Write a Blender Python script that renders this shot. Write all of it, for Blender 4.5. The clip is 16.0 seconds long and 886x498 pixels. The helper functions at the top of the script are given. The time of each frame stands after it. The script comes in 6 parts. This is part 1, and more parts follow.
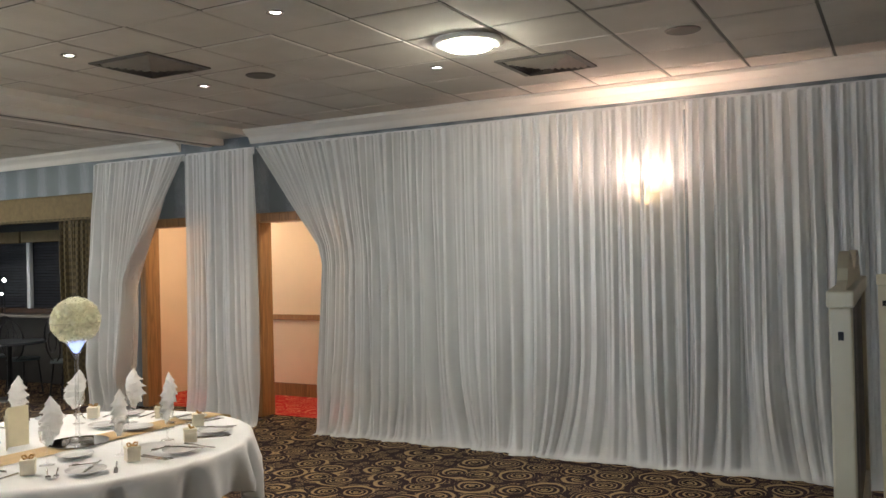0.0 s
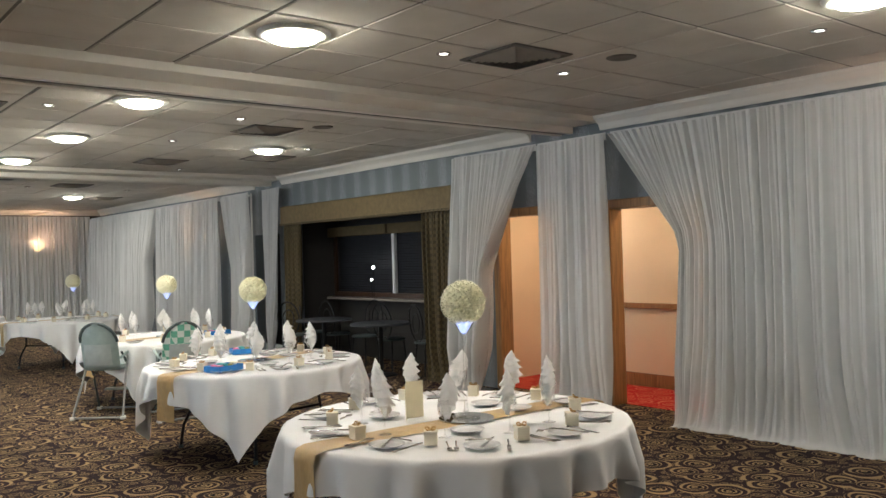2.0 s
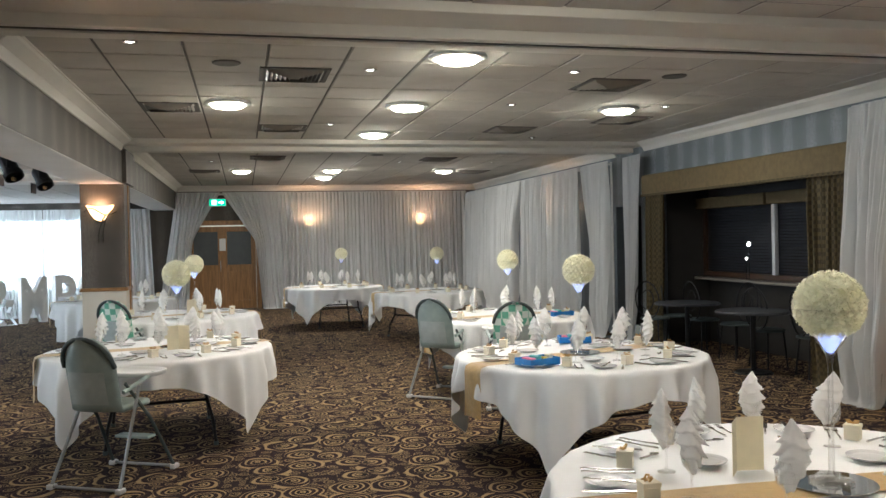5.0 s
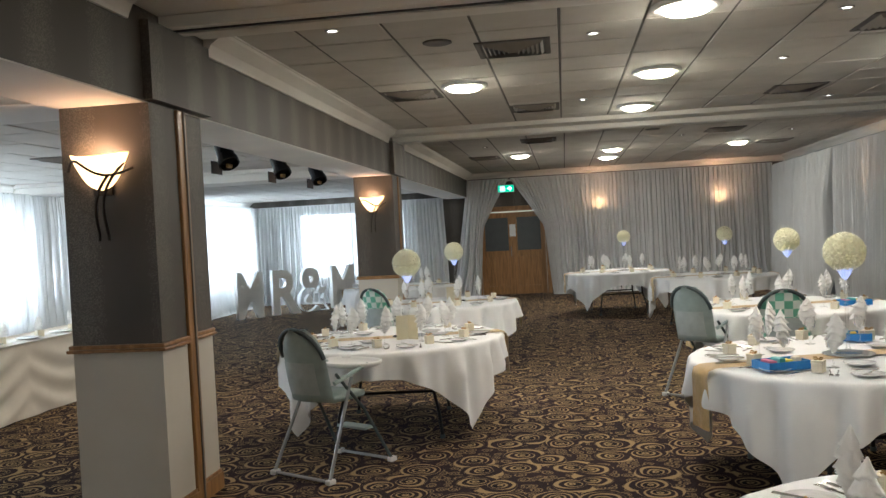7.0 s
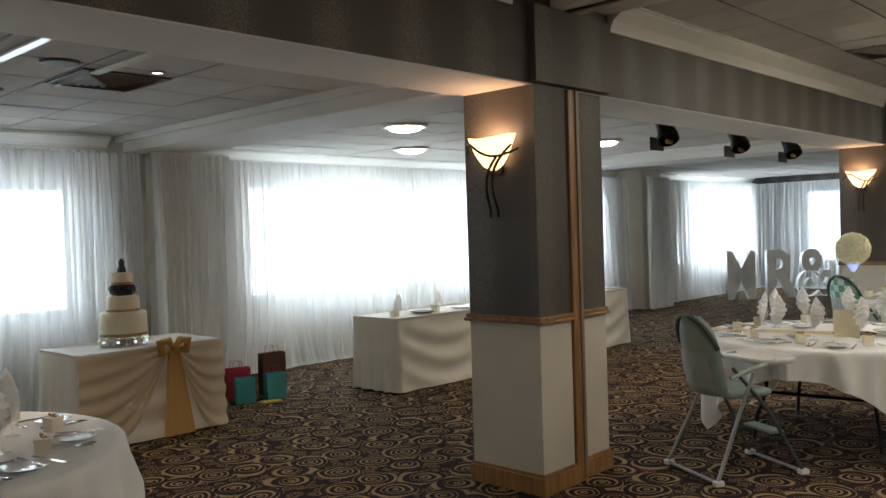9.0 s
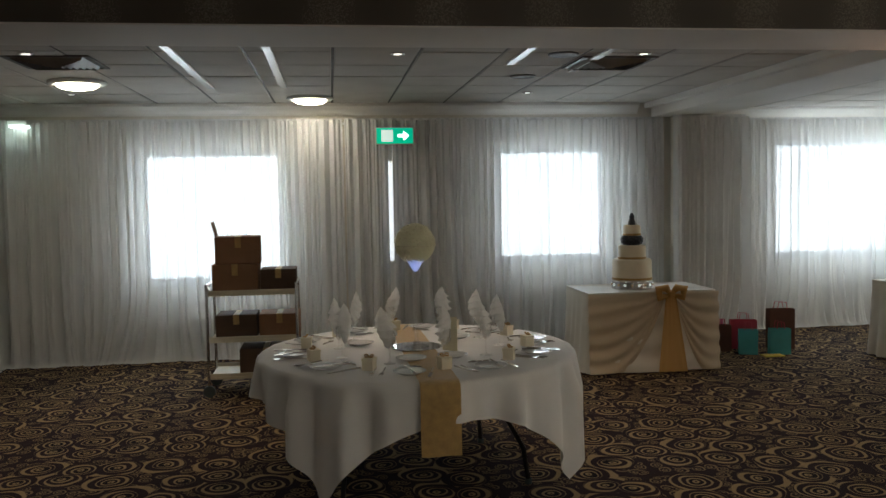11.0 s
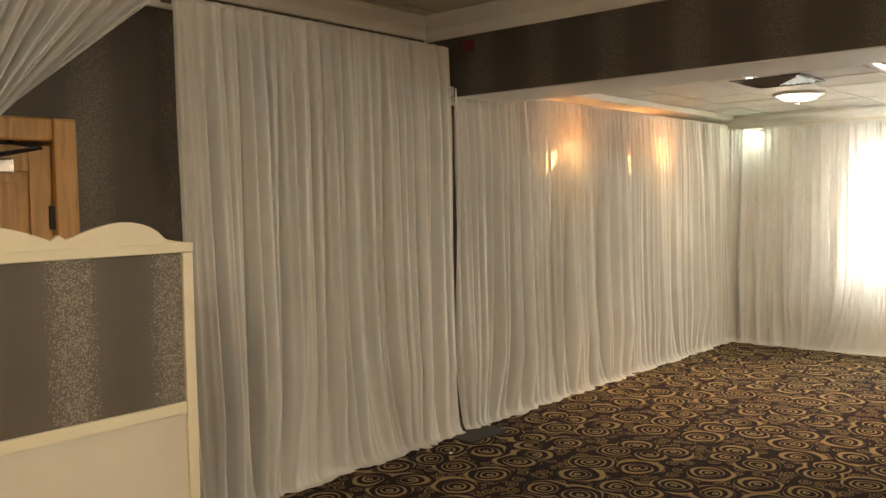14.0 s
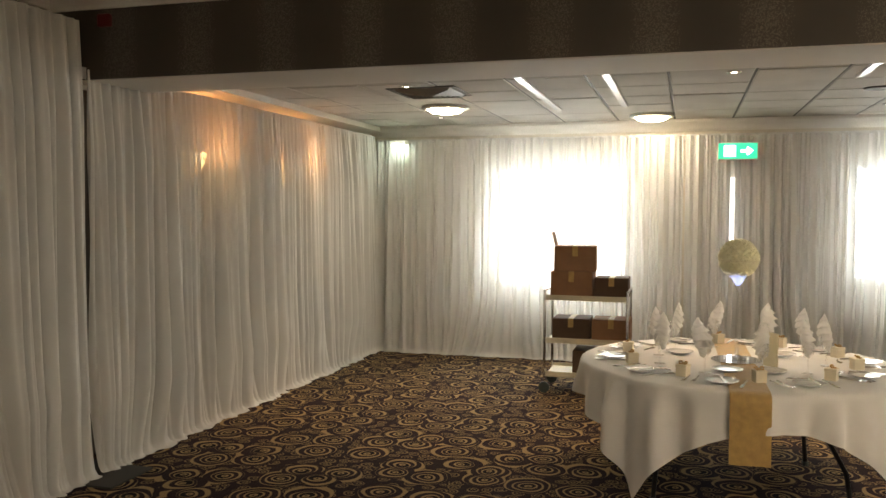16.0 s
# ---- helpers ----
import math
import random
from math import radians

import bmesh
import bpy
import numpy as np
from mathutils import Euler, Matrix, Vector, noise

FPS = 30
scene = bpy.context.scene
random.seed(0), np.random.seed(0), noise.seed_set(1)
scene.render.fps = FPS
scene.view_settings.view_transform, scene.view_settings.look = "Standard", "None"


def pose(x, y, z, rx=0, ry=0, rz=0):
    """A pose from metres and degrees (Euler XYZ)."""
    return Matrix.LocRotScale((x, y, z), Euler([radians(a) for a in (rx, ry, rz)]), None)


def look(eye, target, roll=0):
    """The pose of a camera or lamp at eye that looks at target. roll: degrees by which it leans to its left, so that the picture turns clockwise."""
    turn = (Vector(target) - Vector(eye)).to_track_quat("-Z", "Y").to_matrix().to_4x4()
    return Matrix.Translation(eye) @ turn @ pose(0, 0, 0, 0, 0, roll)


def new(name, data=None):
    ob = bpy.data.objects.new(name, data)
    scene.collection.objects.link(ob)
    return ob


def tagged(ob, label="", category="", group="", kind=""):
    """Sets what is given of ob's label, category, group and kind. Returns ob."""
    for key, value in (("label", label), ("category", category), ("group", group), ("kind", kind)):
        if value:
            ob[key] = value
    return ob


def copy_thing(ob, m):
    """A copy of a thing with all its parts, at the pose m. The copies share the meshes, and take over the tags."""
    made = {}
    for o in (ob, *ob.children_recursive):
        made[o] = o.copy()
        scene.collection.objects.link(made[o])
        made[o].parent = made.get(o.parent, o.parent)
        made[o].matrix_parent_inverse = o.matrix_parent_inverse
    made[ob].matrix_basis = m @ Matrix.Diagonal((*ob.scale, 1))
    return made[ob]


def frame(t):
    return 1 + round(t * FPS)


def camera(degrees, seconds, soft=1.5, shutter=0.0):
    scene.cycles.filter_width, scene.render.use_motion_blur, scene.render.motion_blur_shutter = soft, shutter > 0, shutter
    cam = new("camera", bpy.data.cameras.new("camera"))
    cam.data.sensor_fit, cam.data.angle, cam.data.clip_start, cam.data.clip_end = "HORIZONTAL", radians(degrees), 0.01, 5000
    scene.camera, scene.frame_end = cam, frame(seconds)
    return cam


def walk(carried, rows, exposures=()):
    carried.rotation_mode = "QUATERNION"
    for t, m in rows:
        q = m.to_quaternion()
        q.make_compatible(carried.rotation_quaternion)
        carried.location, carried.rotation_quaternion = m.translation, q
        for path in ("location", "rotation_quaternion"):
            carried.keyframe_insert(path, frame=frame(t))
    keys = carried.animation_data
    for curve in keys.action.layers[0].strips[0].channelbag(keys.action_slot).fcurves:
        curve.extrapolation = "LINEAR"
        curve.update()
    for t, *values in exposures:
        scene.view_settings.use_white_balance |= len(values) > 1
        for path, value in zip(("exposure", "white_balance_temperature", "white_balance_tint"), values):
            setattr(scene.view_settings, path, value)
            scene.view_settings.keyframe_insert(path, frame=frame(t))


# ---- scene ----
cam = camera(55.6, 16.0)
PATH = [
    (0, (-1.793, -2.159, 1.662), (-0.038, -1.201, 1.68), -1.4),
    (0.5, (-1.798, -2.153, 1.657), (-0.074, -1.139, 1.659), -1.3),
    (1, (-1.869, -2.099, 1.658), (-0.24, -0.939, 1.658), -1.5),
    (1.5, (-1.934, -2.023, 1.641), (-0.462, -0.669, 1.644), -1.6),
    (2, (-1.879, -1.869, 1.638), (-0.606, -0.326, 1.653), -1.7),
    (2.5, (-1.761, -1.66, 1.652), (-0.679, 0.022, 1.681), -1.3),
    (3, (-1.702, -1.427, 1.646), (-0.743, 0.327, 1.682), -1.4),
    (3.5, (-1.619, -1.235, 1.642), (-0.777, 0.579, 1.67), -2.7),
    (5.8, (-0.511, -0.785, 1.641), (-0.281, 1.201, 1.595), -0.6),
    (6, (-0.438, -0.711, 1.621), (-0.273, 1.282, 1.573), -0.9),
    (6.5, (-0.273, -0.571, 1.622), (-0.311, 1.428, 1.57), -2.1),
    (7, (-0.122, -0.446, 1.623), (-0.41, 1.533, 1.585), -3.0),
    (7.5, (0.105, -0.349, 1.625), (-0.421, 1.58, 1.582), -1.9),
    (8, (0.242, -0.191, 1.608), (-0.507, 1.663, 1.564), -2.6),
    (8.5, (0.374, -0.034, 1.62), (-0.665, 1.675, 1.59), -3.2),
    (9, (0.586, 0.093, 1.611), (-0.791, 1.542, 1.567), -1.8),
    (9.2, (0.664, 0.111, 1.606), (-0.825, 1.445, 1.557), -1.5),
    (11.3, (1.651, 0.529, 1.674), (-0.344, 0.566, 1.543), -0.8),
    (11.5, (1.702, 0.572, 1.674), (-0.29, 0.446, 1.545), -0.6),
    (12, (1.886, 0.712, 1.672), (-0.04, 0.192, 1.536), -0.8),
    (12.5, (2.075, 0.823, 1.679), (0.247, 0.027, 1.525), -1.2),
    (13, (2.222, 0.94, 1.698), (0.54, -0.131, 1.543), -0.4),
    (13.5, (2.308, 1.043, 1.717), (0.769, -0.226, 1.572), -0.7),
    (14, (2.303, 1.067, 1.721), (0.798, -0.245, 1.603), -0.9),
    (14.5, (2.262, 1.044, 1.716), (0.727, -0.235, 1.62), -0.6),
    (15, (2.196, 0.948, 1.718), (0.554, -0.19, 1.622), 0.1),
    (15.5, (2.119, 0.773, 1.694), (0.327, -0.111, 1.601), 0.1),
    (16, (1.977, 0.646, 1.673), (0.058, 0.089, 1.579), 0.2),
]
# the phone brightens and warms its picture as it turns to the drapes
EXPOSURES = [(0, 0.1, 6000, 8), (1.5, -0.08, 6000, 8), (3.5, -0.05, 5850, 8), (5.8, -0.27, 5900, 8), (7.0, -0.4, 6000, 8), (7.5, -0.12, 6200, 8), (8.2, 0.15, 6300, 8), (9, -0.75, 6300, 8), (11.3, -1.3, 6600, 8), (12.2, -0.35, 7800, 10), (13.0, 0.5, 8000, 12), (13.7, 0.72, 8600, 12), (14.5, 0.72, 8600, 12), (15.2, 0.5, 8000, 12), (16, 0.08, 7900, 11)]
walk(cam, [(t, look(eye, target, roll)) for t, eye, target, roll in PATH], EXPOSURES)

# ---- world and lights ----
world = bpy.data.worlds.new("sky")
scene.world = world
world.use_nodes = True
_sky = world.node_tree.nodes.new("ShaderNodeTexSky")
_sky.sky_type = "NISHITA"
_sky.sun_disc = False
_sky.sun_elevation, _sky.sun_rotation = radians(38), radians(200)
_bg = world.node_tree.nodes["Background"]
_bg.inputs["Strength"].default_value = 0.12
world.node_tree.links.new(_sky.outputs["Color"], _bg.inputs["Color"])

WARM = (1.0, 0.58, 0.34)
SOFT = (1.0, 0.92, 0.82)
DAY = (0.78, 0.89, 1.0)


def area(name, m, sx, sy, power, color, shape="RECTANGLE"):
    d = bpy.data.lights.new(name, "AREA")
    d.shape, d.size, d.size_y, d.energy, d.color = shape, sx, sy, power, color
    ob = new(name, d)
    ob.matrix_world = m
    return ob


def bulb(name, p, power, color, r=0.05):
    d = bpy.data.lights.new(name, "POINT")
    d.energy, d.color, d.shadow_soft_size = power, color, r
    ob = new(name, d)
    ob.location = p
    return ob


# round ceiling lights: x, y, ceiling height, power
CEIL, SIDE = 3.06, 2.66
BIG = [(3.06, 0.27, CEIL), (0.76, 2.73, CEIL), (3.22, 7.74, CEIL), (0.81, 7.74, CEIL), (0.81, 10.06, CEIL),
       (-1.02, 7.74, CEIL), (0.75, 5.35, CEIL), (-0.9, 15.9, CEIL), (0.85, 15.8, CEIL), (3.17, 15.95, CEIL), (0.85, 17.6, CEIL),
       (-5.83, -1.6, SIDE), (-7.0, 0.28, SIDE), (-5.35, 5.85, SIDE), (-5.1, 9.0, SIDE), (-6.95, 7.5, SIDE)]
for x, y, z in BIG:
    area("ceiling_lamp", pose(x, y, z - 0.082), 0.2, 0.2, 26 if z > 2.9 else 5, SOFT, "DISK")
    bulb("ceiling_lamp_glow", (x, y, z - 0.12), 13 if z > 2.9 else 1.6, (1.0, 0.9, 0.7), 0.03)

# recessed downlights: x, y, ceiling height
DL = [(1.91, 2.65, CEIL), (3.13, 2.64, CEIL), (3.62, 0.81, CEIL), (1.9, 0.89, CEIL), (-0.4, 0.9, CEIL), (0.16, 5.97, CEIL), (-1.63, 7.83, CEIL), (-1.64, 5.22, CEIL), (1.91, 5.83, CEIL), (1.92, 7.6, CEIL),
      (3.14, 10.4, CEIL), (0.16, 9.28, CEIL), (3.69, 7.54, CEIL), (-1.4, 14.0, CEIL), (1.9, 14.1, CEIL), (3.7, 14.3, CEIL), (-4.44, -1.53, SIDE), (-4.38, 0.95, SIDE), (-4.33, 2.72, SIDE), (-6.6, 2.4, SIDE), (-4.2, 7.2, SIDE), (-6.7, -1.9, SIDE)]
for x, y, z in DL:
    if y < 8 and -5 < x < 3.2:
        d = bpy.data.lights.new("downlight_beam", "SPOT")
        d.energy, d.color, d.spot_size, d.spot_blend, d.shadow_soft_size = 48 if z > 2.9 else 95, (1.0, 0.76, 0.54), radians(82), 0.8, 0.03
        new("downlight_beam", d).location = (x, y, z - 0.03)

# windows: y0, y1, z0, z1, x of the wall's inner face
WINDOWS = [(-1.5, -0.05, 0.78, 2.16, -7.62), (1.04, 1.19, 0.9, 2.08, -7.62), (2.3, 3.52, 0.92, 2.16, -7.62),
           (5.9, 8.3, 0.84, 2.24, -8.2), (8.6, 10.9, 0.84, 2.24, -8.2), (11.9, 13.2, 0.84, 2.24, -8.2), (16.6, 19.8, 0.7, 2.3, -8.2)]
NORTH_WINDOW = (-6.9, -4.1, 0.6, 2.3)
for y0, y1, z0, z1, x in WINDOWS:
    area("window_daylight", pose(x - 0.3, (y0 + y1) / 2, (z0 + z1) / 2, 0, -90, 0), z1 - z0, y1 - y0, (55 if x > -8 else 75) * (y1 - y0) * (z1 - z0), DAY)
area("window_daylight", pose(-5.5, 20.75, 1.45, -90, 0, 0), 2.8, 1.7, 90, DAY)

# ---- materials ----


def mat(name, color, rough=0.6, metal=0.0, vary=0.12, scale=6.0, bump=0.0, bscale=60.0, trans=0.0, emit=None, strength=0.0, sheen=0.0):
    """A principled material whose colour varies at two scales, with fine relief."""
    m = bpy.data.materials.new(name)
    m.use_nodes = True
    nt = m.node_tree
    b = nt.nodes["Principled BSDF"]
    b.inputs["Roughness"].default_value, b.inputs["Metallic"].default_value = rough, metal
    b.inputs["Transmission Weight"].default_value = trans
    b.inputs["Sheen Weight"].default_value = sheen
    tc = nt.nodes.new("ShaderNodeTexCoord")
    n1 = nt.nodes.new("ShaderNodeTexNoise")
    n1.inputs["Scale"].default_value, n1.inputs["Detail"].default_value = scale, 6
    nt.links.new(tc.outputs["Object"], n1.inputs["Vector"])
    ramp = nt.nodes.new("ShaderNodeMapRange")
    ramp.inputs["From Min"].default_value, ramp.inputs["From Max"].default_value = 0.3, 0.7
    ramp.inputs["To Min"].default_value, ramp.inputs["To Max"].default_value = 1 - vary, 1 + vary * 0.6
    nt.links.new(n1.outputs["Fac"], ramp.inputs["Value"])
    mul = nt.nodes.new("ShaderNodeVectorMath")
    mul.operation = "SCALE"
    mul.inputs[0].default_value = color
    nt.links.new(ramp.outputs["Result"], mul.inputs["Scale"])
    nt.links.new(mul.outputs["Vector"], b.inputs["Base Color"])
    if bump:
        n2 = nt.nodes.new("ShaderNodeTexNoise")
        n2.inputs["Scale"].default_value, n2.inputs["Detail"].default_value = bscale, 4
        nt.links.new(tc.outputs["Object"], n2.inputs["Vector"])
        bp = nt.nodes.new("ShaderNodeBump")
        bp.inputs["Strength"].default_value, bp.inputs["Distance"].default_value = bump, 0.01
        nt.links.new(n2.outputs["Fac"], bp.inputs["Height"])
        nt.links.new(bp.outputs["Normal"], b.inputs["Normal"])
    if emit:
        b.inputs["Emission Color"].default_value = (*emit, 1)
        b.inputs["Emission Strength"].default_value = strength
    return m


def node(nt, kind, **values):
    n = nt.nodes.new(kind)
    for key, value in values.items():
        n.inputs[key].default_value = value
    return n


def math_node(nt, op, a, b=None, c=None):
    n = nt.nodes.new("ShaderNodeMath")
    n.operation = op
    for i, v in enumerate((a, b, c)):
        if v is None:
            continue
        if isinstance(v, (int, float)):
            n.inputs[i].default_value = v
        else:
            nt.links.new(v, n.inputs[i])
    return n.outputs[0]


def carpet_material(name, ground, pile, accent):
    """Woven carpet of scattered rings and crescents."""
    m = bpy.data.materials.new(name)
    m.use_nodes = True
    nt = m.node_tree
    b = nt.nodes["Principled BSDF"]
    b.inputs["Roughness"].default_value = 0.95
    b.inputs["Specular IOR Level"].default_value = 0.1
    tc = nt.nodes.new("ShaderNodeTexCoord")
    warp = node(nt, "ShaderNodeTexNoise", Scale=5.0, Detail=1.0)
    nt.links.new(tc.outputs["Object"], warp.inputs["Vector"])
    off = nt.nodes.new("ShaderNodeVectorMath")
    off.operation = "MULTIPLY_ADD"
    nt.links.new(warp.outputs["Color"], off.inputs[0])
    off.inputs[1].default_value = (0.06, 0.06, 0)
    nt.links.new(tc.outputs["Object"], off.inputs[2])

    def rings(scale, radii, width, swell):
        v = node(nt, "ShaderNodeTexVoronoi", Scale=scale, Randomness=0.62)
        v.voronoi_dimensions = "2D"
        nt.links.new(off.outputs["Vector"], v.inputs["Vector"])
        away = nt.nodes.new("ShaderNodeVectorMath")
        away.operation = "SUBTRACT"
        nt.links.new(off.outputs["Vector"], away.inputs[0])
        nt.links.new(v.outputs["Position"], away.inputs[1])
        turn = nt.nodes.new("ShaderNodeVectorMath")
        turn.operation = "SUBTRACT"
        nt.links.new(v.outputs["Color"], turn.inputs[0])
        turn.inputs[1].default_value = (0.5, 0.5, 0.5)
        dot = nt.nodes.new("ShaderNodeVectorMath")
        dot.operation = "DOT_PRODUCT"
        nt.links.new(away.outputs["Vector"], dot.inputs[0])
        nt.links.new(turn.outputs["Vector"], dot.inputs[1])
        lean = math_node(nt, "MULTIPLY", dot.outputs["Value"], scale)
        total = None
        for i, r in enumerate(radii):
            w = math_node(nt, "MULTIPLY_ADD", lean, swell * (1 if i == 0 else -0.7), width)
            w = math_node(nt, "MAXIMUM", w, width * 0.3)
            shift = math_node(nt, "MULTIPLY_ADD", lean, 0.25 * (-1) ** i, r)
            gap = math_node(nt, "ABSOLUTE", math_node(nt, "SUBTRACT", v.outputs["Distance"], shift))
            line = math_node(nt, "MULTIPLY", math_node(nt, "SUBTRACT", w, gap), 60.0)
            line = math_node(nt, "MINIMUM", math_node(nt, "MAXIMUM", line, 0.0), 1.0)
            total = line if total is None else math_node(nt, "MAXIMUM", total, line)
        return total, v

    big, vor = rings(3.3, (0.45, 0.3, 0.17, 0.05), 0.03, 0.2)
    small, _ = rings(10.5, (0.36, 0.14), 0.055, 0.12)
    outer = math_node(nt, "GREATER_THAN", vor.outputs["Distance"], 0.5)
    mask = math_node(nt, "MAXIMUM", big, math_node(nt, "MULTIPLY", math_node(nt, "MULTIPLY", small, outer), 0.62))
    fibre = node(nt, "ShaderNodeTexNoise", Scale=260.0, Detail=2.0)
    nt.links.new(tc.outputs["Object"], fibre.inputs["Vector"])
    wear = node(nt, "ShaderNodeTexNoise", Scale=0.9, Detail=4.0)
    nt.links.new(tc.outputs["Object"], wear.inputs["Vector"])
    tone = nt.nodes.new("ShaderNodeMix")
    tone.data_type = "RGBA"
    tone.inputs["A"].default_value, tone.inputs["B"].default_value = (*ground, 1), (*accent, 1)
    nt.links.new(math_node(nt, "MULTIPLY", math_node(nt, "GREATER_THAN", vor.outputs["Distance"], 0.2), wear.outputs["Fac"]), tone.inputs["Factor"])
    mix = nt.nodes.new("ShaderNodeMix")
    mix.data_type = "RGBA"
    mix.inputs["B"].default_value = (*pile, 1)
    nt.links.new(mask, mix.inputs["Factor"])
    nt.links.new(tone.outputs["Result"], mix.inputs["A"])
    grain = nt.nodes.new("ShaderNodeVectorMath")
    grain.operation = "SCALE"
    nt.links.new(mix.outputs["Result"], grain.inputs[0])
    nt.links.new(math_node(nt, "MULTIPLY_ADD", fibre.outputs["Fac"], 0.9, math_node(nt, "MULTIPLY_ADD", wear.outputs["Fac"], 0.4, 0.35)), grain.inputs["Scale"])
    nt.links.new(grain.outputs["Vector"], b.inputs["Base Color"])
    bp = node(nt, "ShaderNodeBump", Strength=0.5, Distance=0.006)
    nt.links.new(fibre.outputs["Fac"], bp.inputs["Height"])
    nt.links.new(bp.outputs["Normal"], b.inputs["Normal"])
    return m


def wallpaper_material(name, base, glitter, period=0.53):
    """Dark paper with soft upright stripes of fine metallic flecks."""
    m = bpy.data.materials.new(name)
    m.use_nodes = True
    nt = m.node_tree
    b = nt.nodes["Principled BSDF"]
    b.inputs["Roughness"].default_value = 0.55
    tc = nt.nodes.new("ShaderNodeTexCoord")
    sep = nt.nodes.new("ShaderNodeSeparateXYZ")
    nt.links.new(tc.outputs["Object"], sep.inputs[0])
    along = math_node(nt, "ADD", sep.outputs["X"], sep.outputs["Y"])
    wave = math_node(nt, "SINE", math_node(nt, "MULTIPLY", along, 2 * math.pi / period))
    stripe = math_node(nt, "MULTIPLY_ADD", wave, 0.5, 0.5)
    fleck = node(nt, "ShaderNodeTexVoronoi", Scale=240.0)
    nt.links.new(tc.outputs["Object"], fleck.inputs["Vector"])
    sepc = nt.nodes.new("ShaderNodeSeparateColor")
    nt.links.new(fleck.outputs["Color"], sepc.inputs[0])
    on = math_node(nt, "GREATER_THAN", math_node(nt, "MULTIPLY", sepc.outputs[0], math_node(nt, "MULTIPLY_ADD", stripe, 0.75, 0.25)), 0.62)
    cloud = node(nt, "ShaderNodeTexNoise", Scale=3.0, Detail=5.0)
    nt.links.new(tc.outputs["Object"], cloud.inputs["Vector"])
    mix = nt.nodes.new("ShaderNodeMix")
    mix.data_type = "RGBA"
    mix.inputs["A"].default_value, mix.inputs["B"].default_value = (*base, 1), (*glitter, 1)
    nt.links.new(math_node(nt, "MULTIPLY_ADD", on, 0.7, math_node(nt, "MULTIPLY", stripe, 0.12)), mix.inputs["Factor"])
    sc = nt.nodes.new("ShaderNodeVectorMath")
    sc.operation = "SCALE"
    nt.links.new(mix.outputs["Result"], sc.inputs[0])
    nt.links.new(math_node(nt, "MULTIPLY_ADD", cloud.outputs["Fac"], 0.5, 0.75), sc.inputs["Scale"])
    nt.links.new(sc.outputs["Vector"], b.inputs["Base Color"])
    nt.links.new(math_node(nt, "MULTIPLY", on, 0.5), b.inputs["Metallic"])
    bp = node(nt, "ShaderNodeBump", Strength=0.25, Distance=0.003)
    nt.links.new(on, bp.inputs["Height"])
    nt.links.new(bp.outputs["Normal"], b.inputs["Normal"])
    return m


def wood_material(name, color, rough=0.35):
    m = bpy.data.materials.new(name)
    m.use_nodes = True
    nt = m.node_tree
    b = nt.nodes["Principled BSDF"]
    b.inputs["Roughness"].default_value = rough
    tc = nt.nodes.new("ShaderNodeTexCoord")
    mp = nt.nodes.new("ShaderNodeMapping")
    mp.inputs["Scale"].default_value = (18, 18, 1.6)
    nt.links.new(tc.outputs["Object"], mp.inputs["Vector"])
    n1 = node(nt, "ShaderNodeTexNoise", Scale=1.4, Detail=7.0, Distortion=0.9)
    nt.links.new(mp.outputs["Vector"], n1.inputs["Vector"])
    ramp = nt.nodes.new("ShaderNodeValToRGB")
    ramp.color_ramp.elements[0].position, ramp.color_ramp.elements[1].position = 0.3, 0.72
    ramp.color_ramp.elements[0].color = (*[c * 0.6 for c in color], 1)
    ramp.color_ramp.elements[1].color = (*[min(1, c * 1.2) for c in color], 1)
    nt.links.new(n1.outputs["Fac"], ramp.inputs["Fac"])
    nt.links.new(ramp.outputs["Color"], b.inputs["Base Color"])
    bp = node(nt, "ShaderNodeBump", Strength=0.15, Distance=0.002)
    nt.links.new(n1.outputs["Fac"], bp.inputs["Height"])
    nt.links.new(bp.outputs["Normal"], b.inputs["Normal"])
    return m


